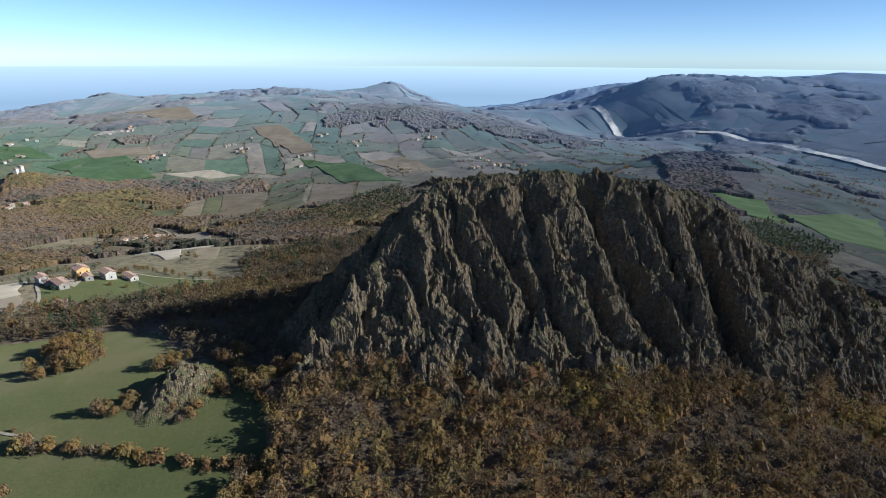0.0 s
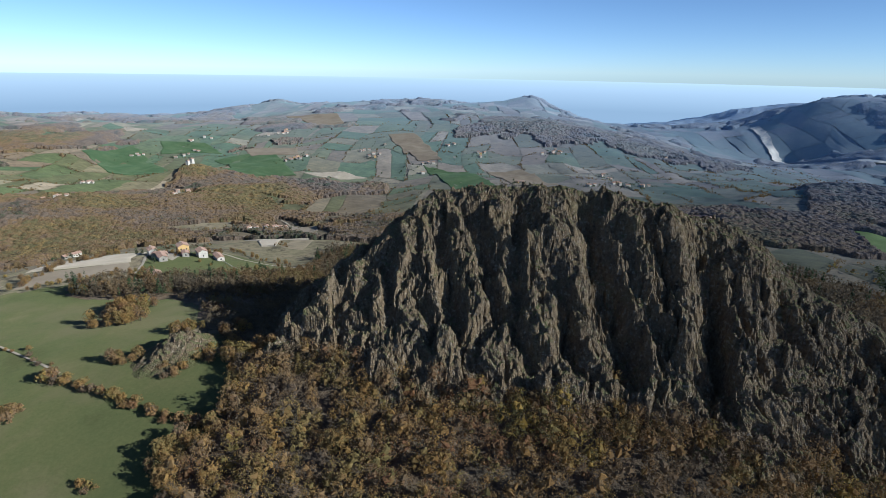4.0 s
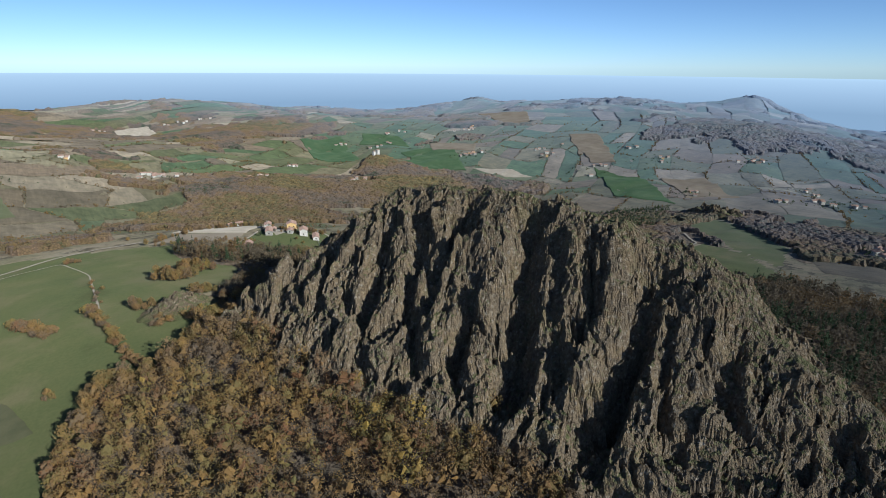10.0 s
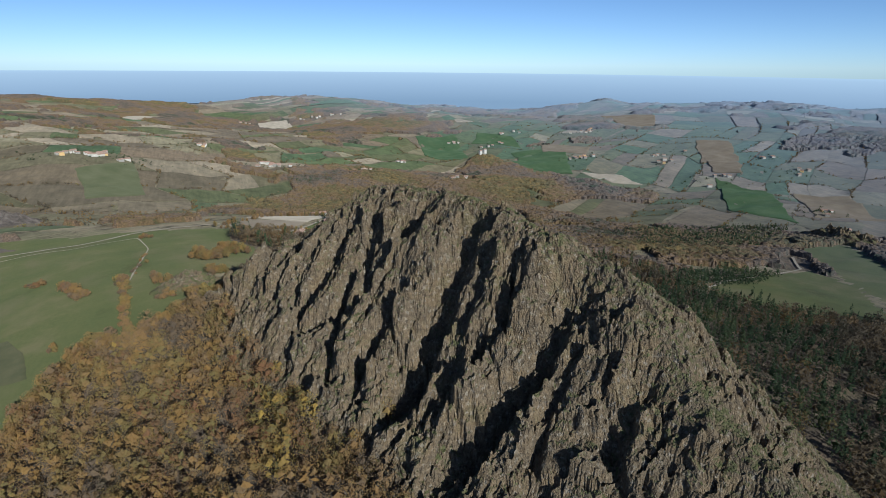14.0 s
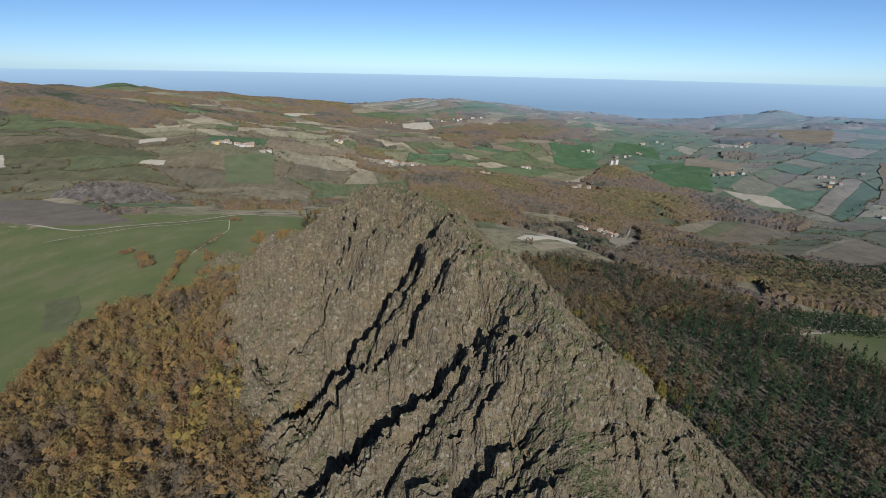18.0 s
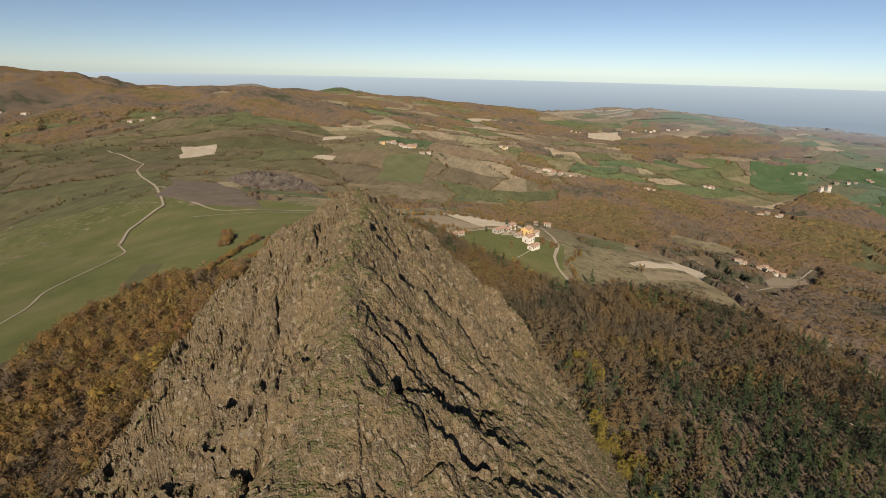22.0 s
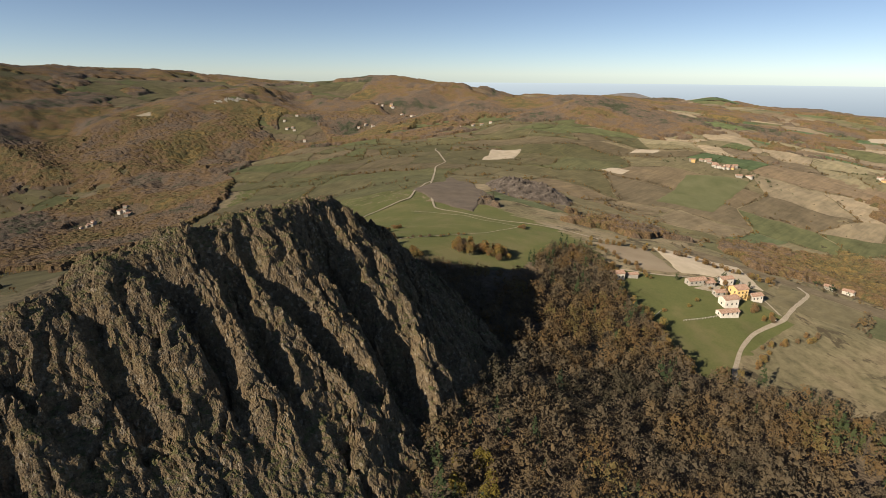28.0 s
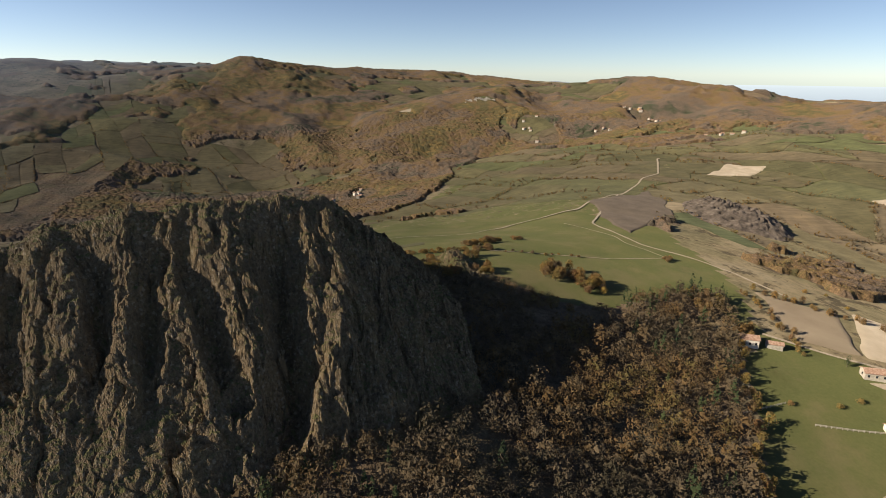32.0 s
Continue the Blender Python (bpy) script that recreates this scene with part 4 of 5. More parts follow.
clump(BUSHES, "bush", -204, 164, 4, 6, 0.9, "small brown bush alone on the meadow", "lone bushes")
clump(BUSHES, "bush", -212, 172, 3, 4, 0.7, "small brown bush alone on the meadow", "lone bushes")
clump(BUSHES, "bush", -154, 129, 3, 6, 1.25, "brown bush at the corner of the track", "track bushes")
clump(BUSHES, "bush", -152, 268, 5, 6, 0.9, "grey bush beside the track junction", "track bushes")
row(BUSHES, "bush", [(-188, 146), (-180, 130), (-172, 115)], 1.5, 1.25, "long low brown thicket on the meadow", "meadow thicket")
clump(OAKS, "tree", -133, 112, 6, 9, 0.75, "bare brown tree beside the stony mound", "mound trees")
clump(BUSHES, "bush", -112, 80, 10, 26, 0.95, "brown scrub bush beside the stony mound", "mound scrub")
clump(OAKS, "tree", -104, 112, 7, 12, 0.7, "bare brown tree beside the stony mound", "mound trees")
clump(OAKS, "tree", -96, 90, 7, 14, 0.75, "bare brown tree beside the stony mound", "mound trees")
clump(BUSHES, "bush", -130, 88, 6, 10, 0.8, "brown scrub bush beside the stony mound", "mound scrub")
row(OAKS, "tree", [(-50, 256), (-16, 226), (14, 212), (60, 184)], 4.0, 0.85, "brown tree along the lower meadow edge", "meadow edge trees", 2)
row(OAKS, "tree", [(-96, 288), (-60, 282), (-20, 268)], 4.0, 0.6, "low brown tree below the stubble field", "field trees", 1.5)
row(OAKS, "tree", [(-95, 300), (-50, 350), (20, 388)], 4.0, 0.75, "brown tree behind the stubble field", "field trees", 3)
clump(OAKS, "tree", 16, 306, 17, 14, 0.62, "garden tree between the farm buildings", "garden trees")
clump(OAKS, "tree", 48, 296, 8, 9, 0.7, "brown garden tree between barn and road", "garden trees")
FIRS = [tree_kind(rng, 7.0, 1.5, 170, M_PINE) for _ in range(3)]
for px_, py_ in ((4, 326), (3, 332), (-11, 286), (7, 311), (20, 336), (14, 330)):
    tree(FIRS, "tree", px_, py_, 0.9, "dark evergreen beside the farmhouse", "farm evergreens")
for px_, py_ in ((11, 234), (0, 218), (16, 256), (15, 268), (-106, 347), (-104, 363), (-80, 356), (-18, 360), (-46, 386), (-20, 366)):
    tree(BUSHES, "bush", px_, py_, 0.8, "brown bush alone in the field", "field bushes")
row(OAKS, "tree", [(78, 310), (66, 262), (76, 228)], 6.0, 0.6, "brown autumn tree beside the road", "roadside trees", 2)
GOLD = leaf_material("golden_leaves", [(0.0, (0.27, 0.225, 0.06)), (1.0, (0.37, 0.3, 0.07))])
POPLARS = [tree_kind(rng, 8.0, 2.2, 170, GOLD) for _ in range(3)]
clump(POPLARS, "tree", 88, -26, 13, 20, 0.85, "bright yellow tree at the foot of the rock", "yellow trees")
clump(POPLARS, "tree", 74, 14, 9, 9, 0.8, "bright yellow tree at the foot of the rock", "yellow trees")
for px_, py_ in ((78, -10), (84, -22), (90, -30), (72, 8), (96, -42), (88, -36), (104, -50), (70, 20)):
    tree(POPLARS, "tree", px_, py_, 1.0, "bright yellow tree at the foot of the rock", "yellow trees")


# ---- buildings ----
def gable(l, w, h, over=0.5, thick=0.22):
    """Two roof slopes with thickness, ridge along x."""
    x, y = l / 2 + over, w / 2 + over
    drop = h * over / (w / 2)
    prof = [(-y, -drop), (0, h), (y, -drop), (y, -drop + thick), (0, h + thick * 1.2), (-y, -drop + thick)]
    v = [(sx * x, py, pz) for sx in (-1, 1) for py, pz in prof]
    f = [(0, 6, 7, 1), (1, 7, 8, 2), (3, 9, 10, 4), (4, 10, 11, 5), (2, 8, 9, 3), (5, 11, 6, 0)]
    f += [(0, 1, 4, 5), (1, 2, 3, 4), (11, 10, 7, 6), (10, 9, 8, 7)]
    return np.array(v), np.array(f)


def walls(l, w, h, ridge):
    v, f = box(l, w, h + 3.0, -3.0)
    v = np.vstack([v, [(-l / 2, 0, h + ridge), (l / 2, 0, h + ridge)]])
    f = np.vstack([f[[0, 2, 3, 4, 5]], [(4, 5, 9, 8), (6, 7, 8, 9), (5, 6, 9, 9), (7, 4, 8, 8)]])
    return v, f


def poly_mesh(name, v, f, mats):
    me = bpy.data.meshes.new(name)
    me.from_pydata([tuple(map(float, q)) for q in v], [], [tuple(dict.fromkeys(map(int, q))) for q in f])
    for mt in mats:
        me.materials.append(mt)
    me.update()
    return me


WALL_KIND = {"white": M_PLASTER, "ochre": M_OCHRE, "stone": M_STONE}
pv, pf = box(0.95, 0.12, 1.3)
PANE = poly_mesh("window", pv, pf, [M_GLASS])
sv, sf = box(1.2, 0.3, 0.1)
SILL = poly_mesh("sill", sv, sf, [M_STONE])


def house(name, x, y, turn, l, w, h, wall="white", label="", ridge=None, openings=False, chimney=False, group=""):
    ridge = ridge or w * 0.22
    base = new(name)
    base.matrix_world = pose(x, y, ground_at(x, y) + 0.5 + lifted(x, y), 0, 0, turn)
    tagged(base, label, "house", group)
    part("wall", poly_mesh("wall", *walls(l, w, h, ridge), [WALL_KIND[wall]]), base)
    roof = part("roof", poly_mesh("roof", *gable(l, w, ridge), [M_TILES]), base, "weathered clay tile roof", pose(0, 0, h + 0.02))
    if chimney:
        cv, cf = box(0.8, 0.8, 1.6)
        part("chimney", poly_mesh("chimney", cv, cf, [M_STONE]), roof, "", pose(l * 0.2, w * 0.12, ridge * 0.7))
    if openings:
        for s in (-1, 1):
            for r in range(max(1, int(h // 2.7))):
                for n, span, other, ang in ((max(2, int(l // 3)), l, w, 0), (max(1, int(w // 4)), w, l, 90)):
                    for c in range(n):
                        o, e = -span / 2 + (c + 0.5) * span / n, s * (other / 2 - 0.02)
                        at = pose(o, e, 1.0 + r * 2.8) if ang == 0 else pose(e, o, 1.0 + r * 2.8, 0, 0, 90)
                        part("sill", SILL, part("window", PANE, base, "", at), "", pose(0, 0, -0.12))
    return base


house("farmhouse", 26, 304, 66, 9.5, 8.5, 6.8, "ochre", "tall ochre farmhouse with red tile roof on the meadow", None, True, True)
house("house", 9, 320, 66, 10, 6, 4.5, "white", "long white house behind the farmhouse", None, True, True)
house("barn", 29, 284, 66, 11, 7, 5.0, "white", "white barn with a low tile roof", None, True)
house("shed", 35, 271, 66, 14, 5.5, 2.8, "white", "low white shed beside the barn", None, True)
house("house", 33, 316, 66, 9, 5.5, 3.6, "white", "small white house beside the farmhouse", None, True)
house("outbuilding", 0, 293, 66, 14, 6, 3.4, "stone", "low stone outbuilding with a tiled roof", None, True)
house("shed", 7, 300, 66, 7, 4, 2.6, "stone", "low stone shed beside the outbuilding", None, True)
house("outbuilding", 19, 291, 60, 8, 5, 3.0, "stone", "low stone outbuilding beside the farmhouse", None, True)
house("shed", 3, 307, 40, 5, 4, 2.6, "stone", "small tiled shed beside the lane")
house("barn", -35, 246, 66, 9, 6.5, 4.0, "white", "pale field barn by the wood", None, True)
house("shed", -31, 259, 60, 8, 4, 2.4, "stone", "low shed beside the field barn")


def fence(x0, y0, x1, y1, n):
    base = new("fence")
    base.matrix_world = pose(x0, y0, ground_at(x0, y0))
    tagged(base, "weathered wooden post and rail fence across the meadow", "fence")
    post, rail = poly_mesh("post", *box(0.22, 0.22, 1.5, -0.3), [M_STONE]), None
    z0, ln = ground_at(x0, y0), math.hypot(x1 - x0, y1 - y0) / (n - 1)
    rail = poly_mesh("rail", *box(ln, 0.08, 0.16), [M_STONE])
    ang = math.degrees(math.atan2(y1 - y0, x1 - x0))
    for k in range(n):
        x, y = x0 + (x1 - x0) * k / (n - 1), y0 + (y1 - y0) * k / (n - 1)
        part("post", post, base, "", pose(x - x0, y - y0, ground_at(x, y) - z0))
        if k < n - 1:
            xm, ym = x + (x1 - x0) / (n - 1) / 2, y + (y1 - y0) / (n - 1) / 2
            for up in (0.5, 0.95):
                part("rail", rail, base, "", pose(xm - x0, ym - y0, ground_at(xm, ym) - z0 + up, 0, 0, ang))


fence(24, 236, 33, 264, 14)
fence(15, 206, 10, 232, 12)
VILLAGE_TREES, VILLAGE_SPOTS = [], []


def village(x, y, n, spread_x, spread_y, label, group, turn=0):
    VILLAGE_SPOTS.append((x, y, spread_x + 14, spread_y + 14))
    VILLAGE_TREES.append(np.stack([rng.normal(x, spread_x * 0.9, 4 * n + 8), rng.normal(y, spread_y * 1.1, 4 * n + 8)], -1))
    for i in range(n):
        hx, hy = x + rng.uniform(-1, 1) * spread_x, y + rng.uniform(-1, 1) * spread_y
        kind = ("white", "white", "stone", "white", "stone", "white", "stone", "white", "ochre")[rng.integers(9)]
        word = {"white": "whitewashed", "stone": "grey stone", "ochre": "yellow plastered"}[kind]
        house("house", hx, hy, turn + rng.uniform(-30, 30), rng.uniform(6, 10), rng.uniform(5, 6.5), rng.uniform(3.0, 5.0), kind, word + " " + label, group=group)


village(-266, 868, 20, 62, 22, "village house with a clay tile roof on the slope", "hill village", 20)
village(30, 955, 11, 40, 18, "house of the small hamlet with a tile roof", "slope hamlet", -10)
village(315, 512, 9, 34, 20, "house of the hamlet by the pale field", "valley hamlet", 30)
village(420, 905, 8, 50, 14, "house below the castle rise", "castle hamlet", 0)
village(850, 985, 9, 50, 20, "farmhouse among the green fields", "green farms", -20)
village(1080, 1282, 9, 70, 26, "farmhouse on the far green slope", "upper farms", -20)
village(888, 1425, 5, 40, 18, "farmhouse on the far green slope", "upper farms", -20)
village(750, 1330, 6, 45, 18, "farmhouse on the far green slope", "upper farms", -20)
village(660, 1412, 4, 30, 12, "farmhouse on the far green slope", "upper farms", -20)
village(925, 126, 6, 40, 26, "farmhouse in the eastern fields", "eastern farms", -30)
village(947, 640, 5, 60, 24, "farmhouse in the eastern fields", "eastern farms", -30)
village(1110, 575, 5, 60, 24, "farmhouse in the eastern fields", "eastern farms", -30)
village(1260, 405, 4, 50, 20, "farmhouse in the eastern fields", "eastern farms", -30)
village(1070, 900, 5, 60, 24, "farmhouse in the eastern fields", "eastern farms", -30)
village(-938, -19, 4, 30, 18, "farmhouse deep in the wooded valley", "valley farms", 40)
village(-963, 60, 5, 40, 18, "farmhouse deep in the wooded valley", "valley farms", 40)
village(-915, 858, 6, 60, 16, "farmhouse high on the open hill", "ridge farms", 40)
village(-1463, 953, 9, 90, 18, "farmhouse under the wooded hill", "ridge farms", 40)
village(-1400, 600, 7, 120, 40, "farmhouse under the wooded hill", "ridge farms", 40)
village(-111, 1115, 4, 30, 14, "farmhouse above the slope hamlet", "ridge farms", 0)
village(395, 2170, 8, 90, 20, "house on the distant ridge", "ridge village", 0)
village(566, -40, 14, 34, 20, "house of the hamlet in the eastern woods", "eastern hamlet", 20)
for vx, vy in ((834, 323), (868, 190), (1060, 200), (960, 98), (1255, 385), (1490, 131), (1190, 690), (980, 820)):
    village(vx, vy, 4, 22, 14, "farmhouse in the eastern fields", "eastern farms", -30)
for vx, vy in ((-150, 1850), (90, 2120), (395, 1150), (220, 920), (-1240, 900), (-1290, 760)):
    village(vx, vy, 4, 26, 14, "farmhouse on the open hills", "ridge farms", 10)
village(30, 505, 2, 10, 6, "cottage in the brown wood", "wood cottages", 0)
village(705, 222, 3, 10, 8, "house beside the small crag", "crag houses", 0)


wood("village_trees", "dark trees round the scattered farmhouses", np.vstack(VILLAGE_TREES), M_PINE_MASS, rng, 10, 2, 4.6, 2.2, leaf=0.34)


def castle(x, y):
    base = new("castle")
    base.matrix_world = pose(x, y, ground_at(x, y) - 1, 0, 0, 15)
    tagged(base, "pale stone castle with two square towers on a wooded rise", "castle")
    for nm, ox, oy, l, w, h in (("tower", -9, 0, 7, 7, 17), ("tower", 8, 2, 8, 8, 19), ("wall", 0, -3, 16, 3, 9), ("wall", 0, 6, 18, 3, 7)):
        bv, bf = box(l, w, h)
        ob = part(nm, poly_mesh(nm, bv, bf, [M_PLASTER if nm == "tower" else M_STONE]), base, "", pose(ox, oy, 0))
        if nm == "tower":
            rv_, rf_ = gable(l, w, 1.6)
            part("roof", poly_mesh("roof", rv_, rf_, [M_TILES]), ob, "", pose(0, 0, h + 0.02))


castle(600, 1089)


# ---- roads and fields ----
ROUTES, CLEARINGS = [], []


def road(name, label, pts, width, mat, rise=0.3):
    p = np.array(pts, float)
    d = np.append(0, np.cumsum(np.hypot(*np.diff(p, axis=0).T)))
    s = np.arange(0, d[-1], 3.0)
    c = np.stack([np.interp(s, d, p[:, 0]), np.interp(s, d, p[:, 1])], -1)
    for _ in range(6):
        c[1:-1] = (c[:-2] + 2 * c[1:-1] + c[2:]) / 4
    t = np.gradient(c, axis=0)
    t /= np.linalg.norm(t, axis=1)[:, None] + 1e-9
    nrm = np.stack([-t[:, 1], t[:, 0]], -1)
    w = width * (1 + 0.25 * fractal(s, s * 0, 9, 2, 17))
    xs_ = np.stack([c[:, 0] + q * w * nrm[:, 0] for q in (-0.5, -0.17, 0.17, 0.5)], -1)
    ys_ = np.stack([c[:, 1] + q * w * nrm[:, 1] for q in (-0.5, -0.17, 0.17, 0.5)], -1)
    ROUTES.append(c)
    v, f = sheet(xs_, ys_, land_top(xs_, ys_) + rise + 1.4 * lifted(xs_, ys_))
    return tagged(new(name, mesh_of(name, v, f, [mat])), label, "road", kind="structure")


road("road", "pale gravel road below the farm", [(20, 440), (38, 410), (57, 305), (54, 268), (58, 243), (68, 214), (84, 184)], 2.9, M_TRACK)
road("road", "white gravel track over the open hill", [(-740, 610), (-726, 597), (-584, 516), (-567, 479), (-470, 400), (-362, 285), (-352, 222), (-320, 175)], 2.8, M_TRACK, 0.5)
road("road", "worn track along the open hill", [(-460, 392), (-380, 330), (-288, 269), (-198, 271), (-137, 309), (-95, 321)], 2.6, M_TRACK, 0.5)
road("road", "worn track along the meadow", [(-320, 175), (-281, 142), (-263, 87), (-260, 50), (-242, 24), (-235, -13)], 1.5, M_TRACK)
road("road", "farm track past the hedge", [(-300, 245), (-227, 263), (-203, 259), (-159, 273), (-147, 217), (-150, 154), (-151, 129)], 1.0, M_TRACK)
road("road", "pale track round the eastern meadow", [(200, 60), (286, 88), (330, 108), (402, 121), (461, 122), (520, 170)], 2.6, M_TRACK, 0.4)
road("road", "farm lane between the buildings", [(-44, 262), (-32, 275), (-21, 286), (-11, 299), (0, 315), (19, 331), (34, 328), (54, 312)], 2.0, M_TRACK)
road("road", "lane past the pale field", [(217, 481), (248, 411), (243, 338), (300, 420), (394, 579)], 2.2, M_TRACK, 0.5)
road("water", "pale gravel bed of the braided river in the valley", [(2519, -80), (2327, -153), (2162, -216), (2100, -343), (2043, -461), (1939, -579), (1797, -671), (1540, -820), (1200, -940)], 32, M_WATER, 3)


def field(name, label, corners, mat, rise=0.5):
    c = np.array(corners, float)
    n = int(max(8, min(60, np.abs(c.max(0) - c.min(0)).max() / 5)))
    s, t = np.meshgrid(np.linspace(0, 1, n), np.linspace(0, 1, n), indexing="ij")
    s, t = s[..., None], t[..., None]
    p = c[0] * (1 - s) * (1 - t) + c[1] * s * (1 - t) + c[2] * s * t + c[3] * (1 - s) * t
    p = p + np.stack([fractal(p[..., 0], p[..., 1], 40, 3, 5), fractal(p[..., 0], p[..., 1], 40, 3, 6)], -1) * 7
    CLEARINGS.append([tuple(q) for q in corners])
    z = land_top(p[..., 0], p[..., 1]) + rise + 1.2 * lifted(p[..., 0], p[..., 1])
    z[0] -= 2
    z[-1] -= 2
    z[:, 0] -= 2
    z[:, -1] -= 2
    v, f = sheet(p[..., 0], p[..., 1], z)
    return tagged(new(name, mesh_of(name, v, f, [mat], True)), label, "field", kind="structure")


field("field", "pale stubble field behind the farm", [(-72, 346), (-28, 425), (26, 352), (-17, 304)], M_STUBBLE, 0.6)
field("field", "rough pale grass beside the stubble field", [(-104, 298), (-72, 340), (-17, 306), (-36, 274)], M_BROWNFIELD, 0.6)
field("yard", "pale trodden yard between the farm buildings", [(-6, 280), (6, 308), (28, 324), (30, 296)], M_TRACK, 0.25)
field("field", "pale cut field by the hamlet", [(178, 418), (205, 400), (222, 310), (184, 328)], M_STUBBLE)
field("field", "pale oblong field on the open hill", [(-468, 913), (-421, 938), (-405, 889), (-456, 875)], M_STUBBLE, 1.2)
field("field", "pale square field on the open hill", [(-406, 739), (-368, 763), (-357, 728), (-398, 709)], M_STUBBLE, 1.2)
field("field", "pale wide field on the open hill", [(-642, 682), (-594, 716), (-558, 658), (-591, 603)], M_STUBBLE, 1.2)
field("field", "dark ploughed field beside the track", [(-470, 436), (-330, 388), (-243, 282), (-393, 314)], M_PLOUGH, 0.7)
field("field", "dull brown unmown patch on the meadow", [(-228, 98), (-203, 94), (-178, 40), (-202, 43)], M_ROUGH, 0.3)
field("field", "green young crop on the far slope", [(568, 1504), (717, 1509), (600, 1150), (517, 1293)], M_GREEN, 1.5)
field("field", "bright green crop on the far slope", [(809, 1514), (870, 1385), (832, 1255), (718, 1385)], M_GREEN, 1.5)
field("field", "tan ploughed strip on the far slope", [(885, 1238), (954, 1085), (884, 1011), (820, 1128)], M_BROWNFIELD, 1.5)
field("field", "green crop below the farms", [(686, 1086), (787, 962), (752, 892), (660, 989)], M_GREEN, 1.5)
field("field", "tan field high on the slope", [(1392, 1571), (1503, 1387), (1299, 1181), (1239, 1240)], M_BROWNFIELD, 2)
field("field", "long green crop in the eastern fields", [(964, 652), (933, 500), (730, 297), (734, 425)], M_GREEN, 1.2)
field("field", "tan field in the eastern fields", [(1084, 792), (1120, 716), (1019, 620), (1003, 686)], M_BROWNFIELD, 1.5)
field("field", "sloping pasture on the brown hill", [(-283, 786), (-209, 852), (-183, 688), (-252, 655)], M_GRASS, 1.2)
field("field", "green crop on the far slope", [(895, 1121), (771, 930), (659, 965), (772, 1222)], M_GREEN, 1.2)
field("field", "tan ploughed field on the far slope", [(1223, 945), (1288, 884), (1128, 717), (1041, 759)], M_BROWNFIELD, 1.2)
field("field", "pale strip of stubble on the far slope", [(773, 893), (826, 818), (824, 720), (777, 779)], M_STUBBLE, 1.2)
field("field", "tan field in the eastern valley", [(971, 475), (1044, 410), (873, 254), (797, 319)], M_BROWNFIELD, 1.2)
field("field", "pasture on the eastern spur", [(620, -225), (600, -300), (420, -280), (436, -245)], M_LUSH, 0.8)
field("field", "pale patch of stubble beyond the farm", [(189, 400), (226, 394), (134, 311), (123, 325)], M_STUBBLE, 0.5)
field("field", "pale cut field above the hamlet", [(363, 537), (359, 462), (275, 385), (289, 450)], M_BROWNFIELD, 0.6)
field("field", "pale bare patch on the wooded hill", [(-1326, 371), (-1232, 469), (-1165, 449), (-1263, 357)], M_STUBBLE, 1.5)
field("field", "pale field under the ridge", [(-1798, 181), (-1732, 258), (-1683, 247), (-1730, 170)], M_STUBBLE, 1.5)
field("field", "bright pasture on the eastern spur", [(502, -290), (600, -450), (342, -345), (370, -296)], M_LUSH, 0.8)
field("field", "pale field on the distant ridge", [(131, 2157), (256, 2183), (262, 2081), (131, 1900)], M_STUBBLE, 2)
field("field", "pale field on the distant ridge", [(-318, 1800), (-168, 2050), (-159, 1950), (-267, 1650)], M_STUBBLE, 2)


# ---- the patchwork of fields, and the woods between them ----
NEAR_PLOTS = [MEADOW_WEST, FARM_GREEN, MEADOW_EAST, MEADOW_EAST_2, WOOD_EAST, WOOD_WEST]
GREENS = [(0.055, 0.1, 0.045), (0.075, 0.105, 0.042), (0.09, 0.102, 0.045), (0.112, 0.11, 0.054)]
BROWNS = [(0.17, 0.125, 0.085), (0.21, 0.165, 0.115), (0.135, 0.105, 0.075), (0.16, 0.14, 0.082)]
PALES = [(0.29, 0.235, 0.165), (0.235, 0.205, 0.13)]
PASTURES = [(0.08, 0.08, 0.04), (0.095, 0.09, 0.044), (0.105, 0.094, 0.053), (0.07, 0.085, 0.036), (0.11, 0.088, 0.056)]
rng = np.random.default_rng(23)


def net(i, j):
    """Corner i, j of the net of field bounds."""
    i, j = np.asarray(i, float), np.asarray(j, float)
    zero = np.zeros_like(i)
    p = i * 118 + 38 * (np.floor(j) % 2) + 34 * (hashed(np.floor(i), np.floor(j), zero, 501) - 0.5)
    q = j * 76 + 26 * (hashed(np.floor(i), np.floor(j), zero, 502) - 0.5)
    x, y = 0.87 * p - 0.49 * q, 0.49 * p + 0.87 * q
    return x + 70 * fractal(x, y, 480, 2, 503), y + 70 * fractal(x, y, 480, 2, 504)


def greenness(x, y):
    def near(cx, cy, r):
        return np.exp(-((x - cx) ** 2 + (y - cy) ** 2) / r ** 2)
    return float(np.clip(0.42 + 0.45 * near(760, 1200, 420) + 0.2 * near(1900, 1700, 900) + 0.4 * near(620, -320, 300) + 0.3 * near(2400, -400, 900) - 0.3 * near(-300, 900, 600) - 0.25 * near(-500, 1700, 800) + 0.35 * fractal(np.array([x]), np.array([y]), 320, 2, 505)[0], 0.05, 0.95))


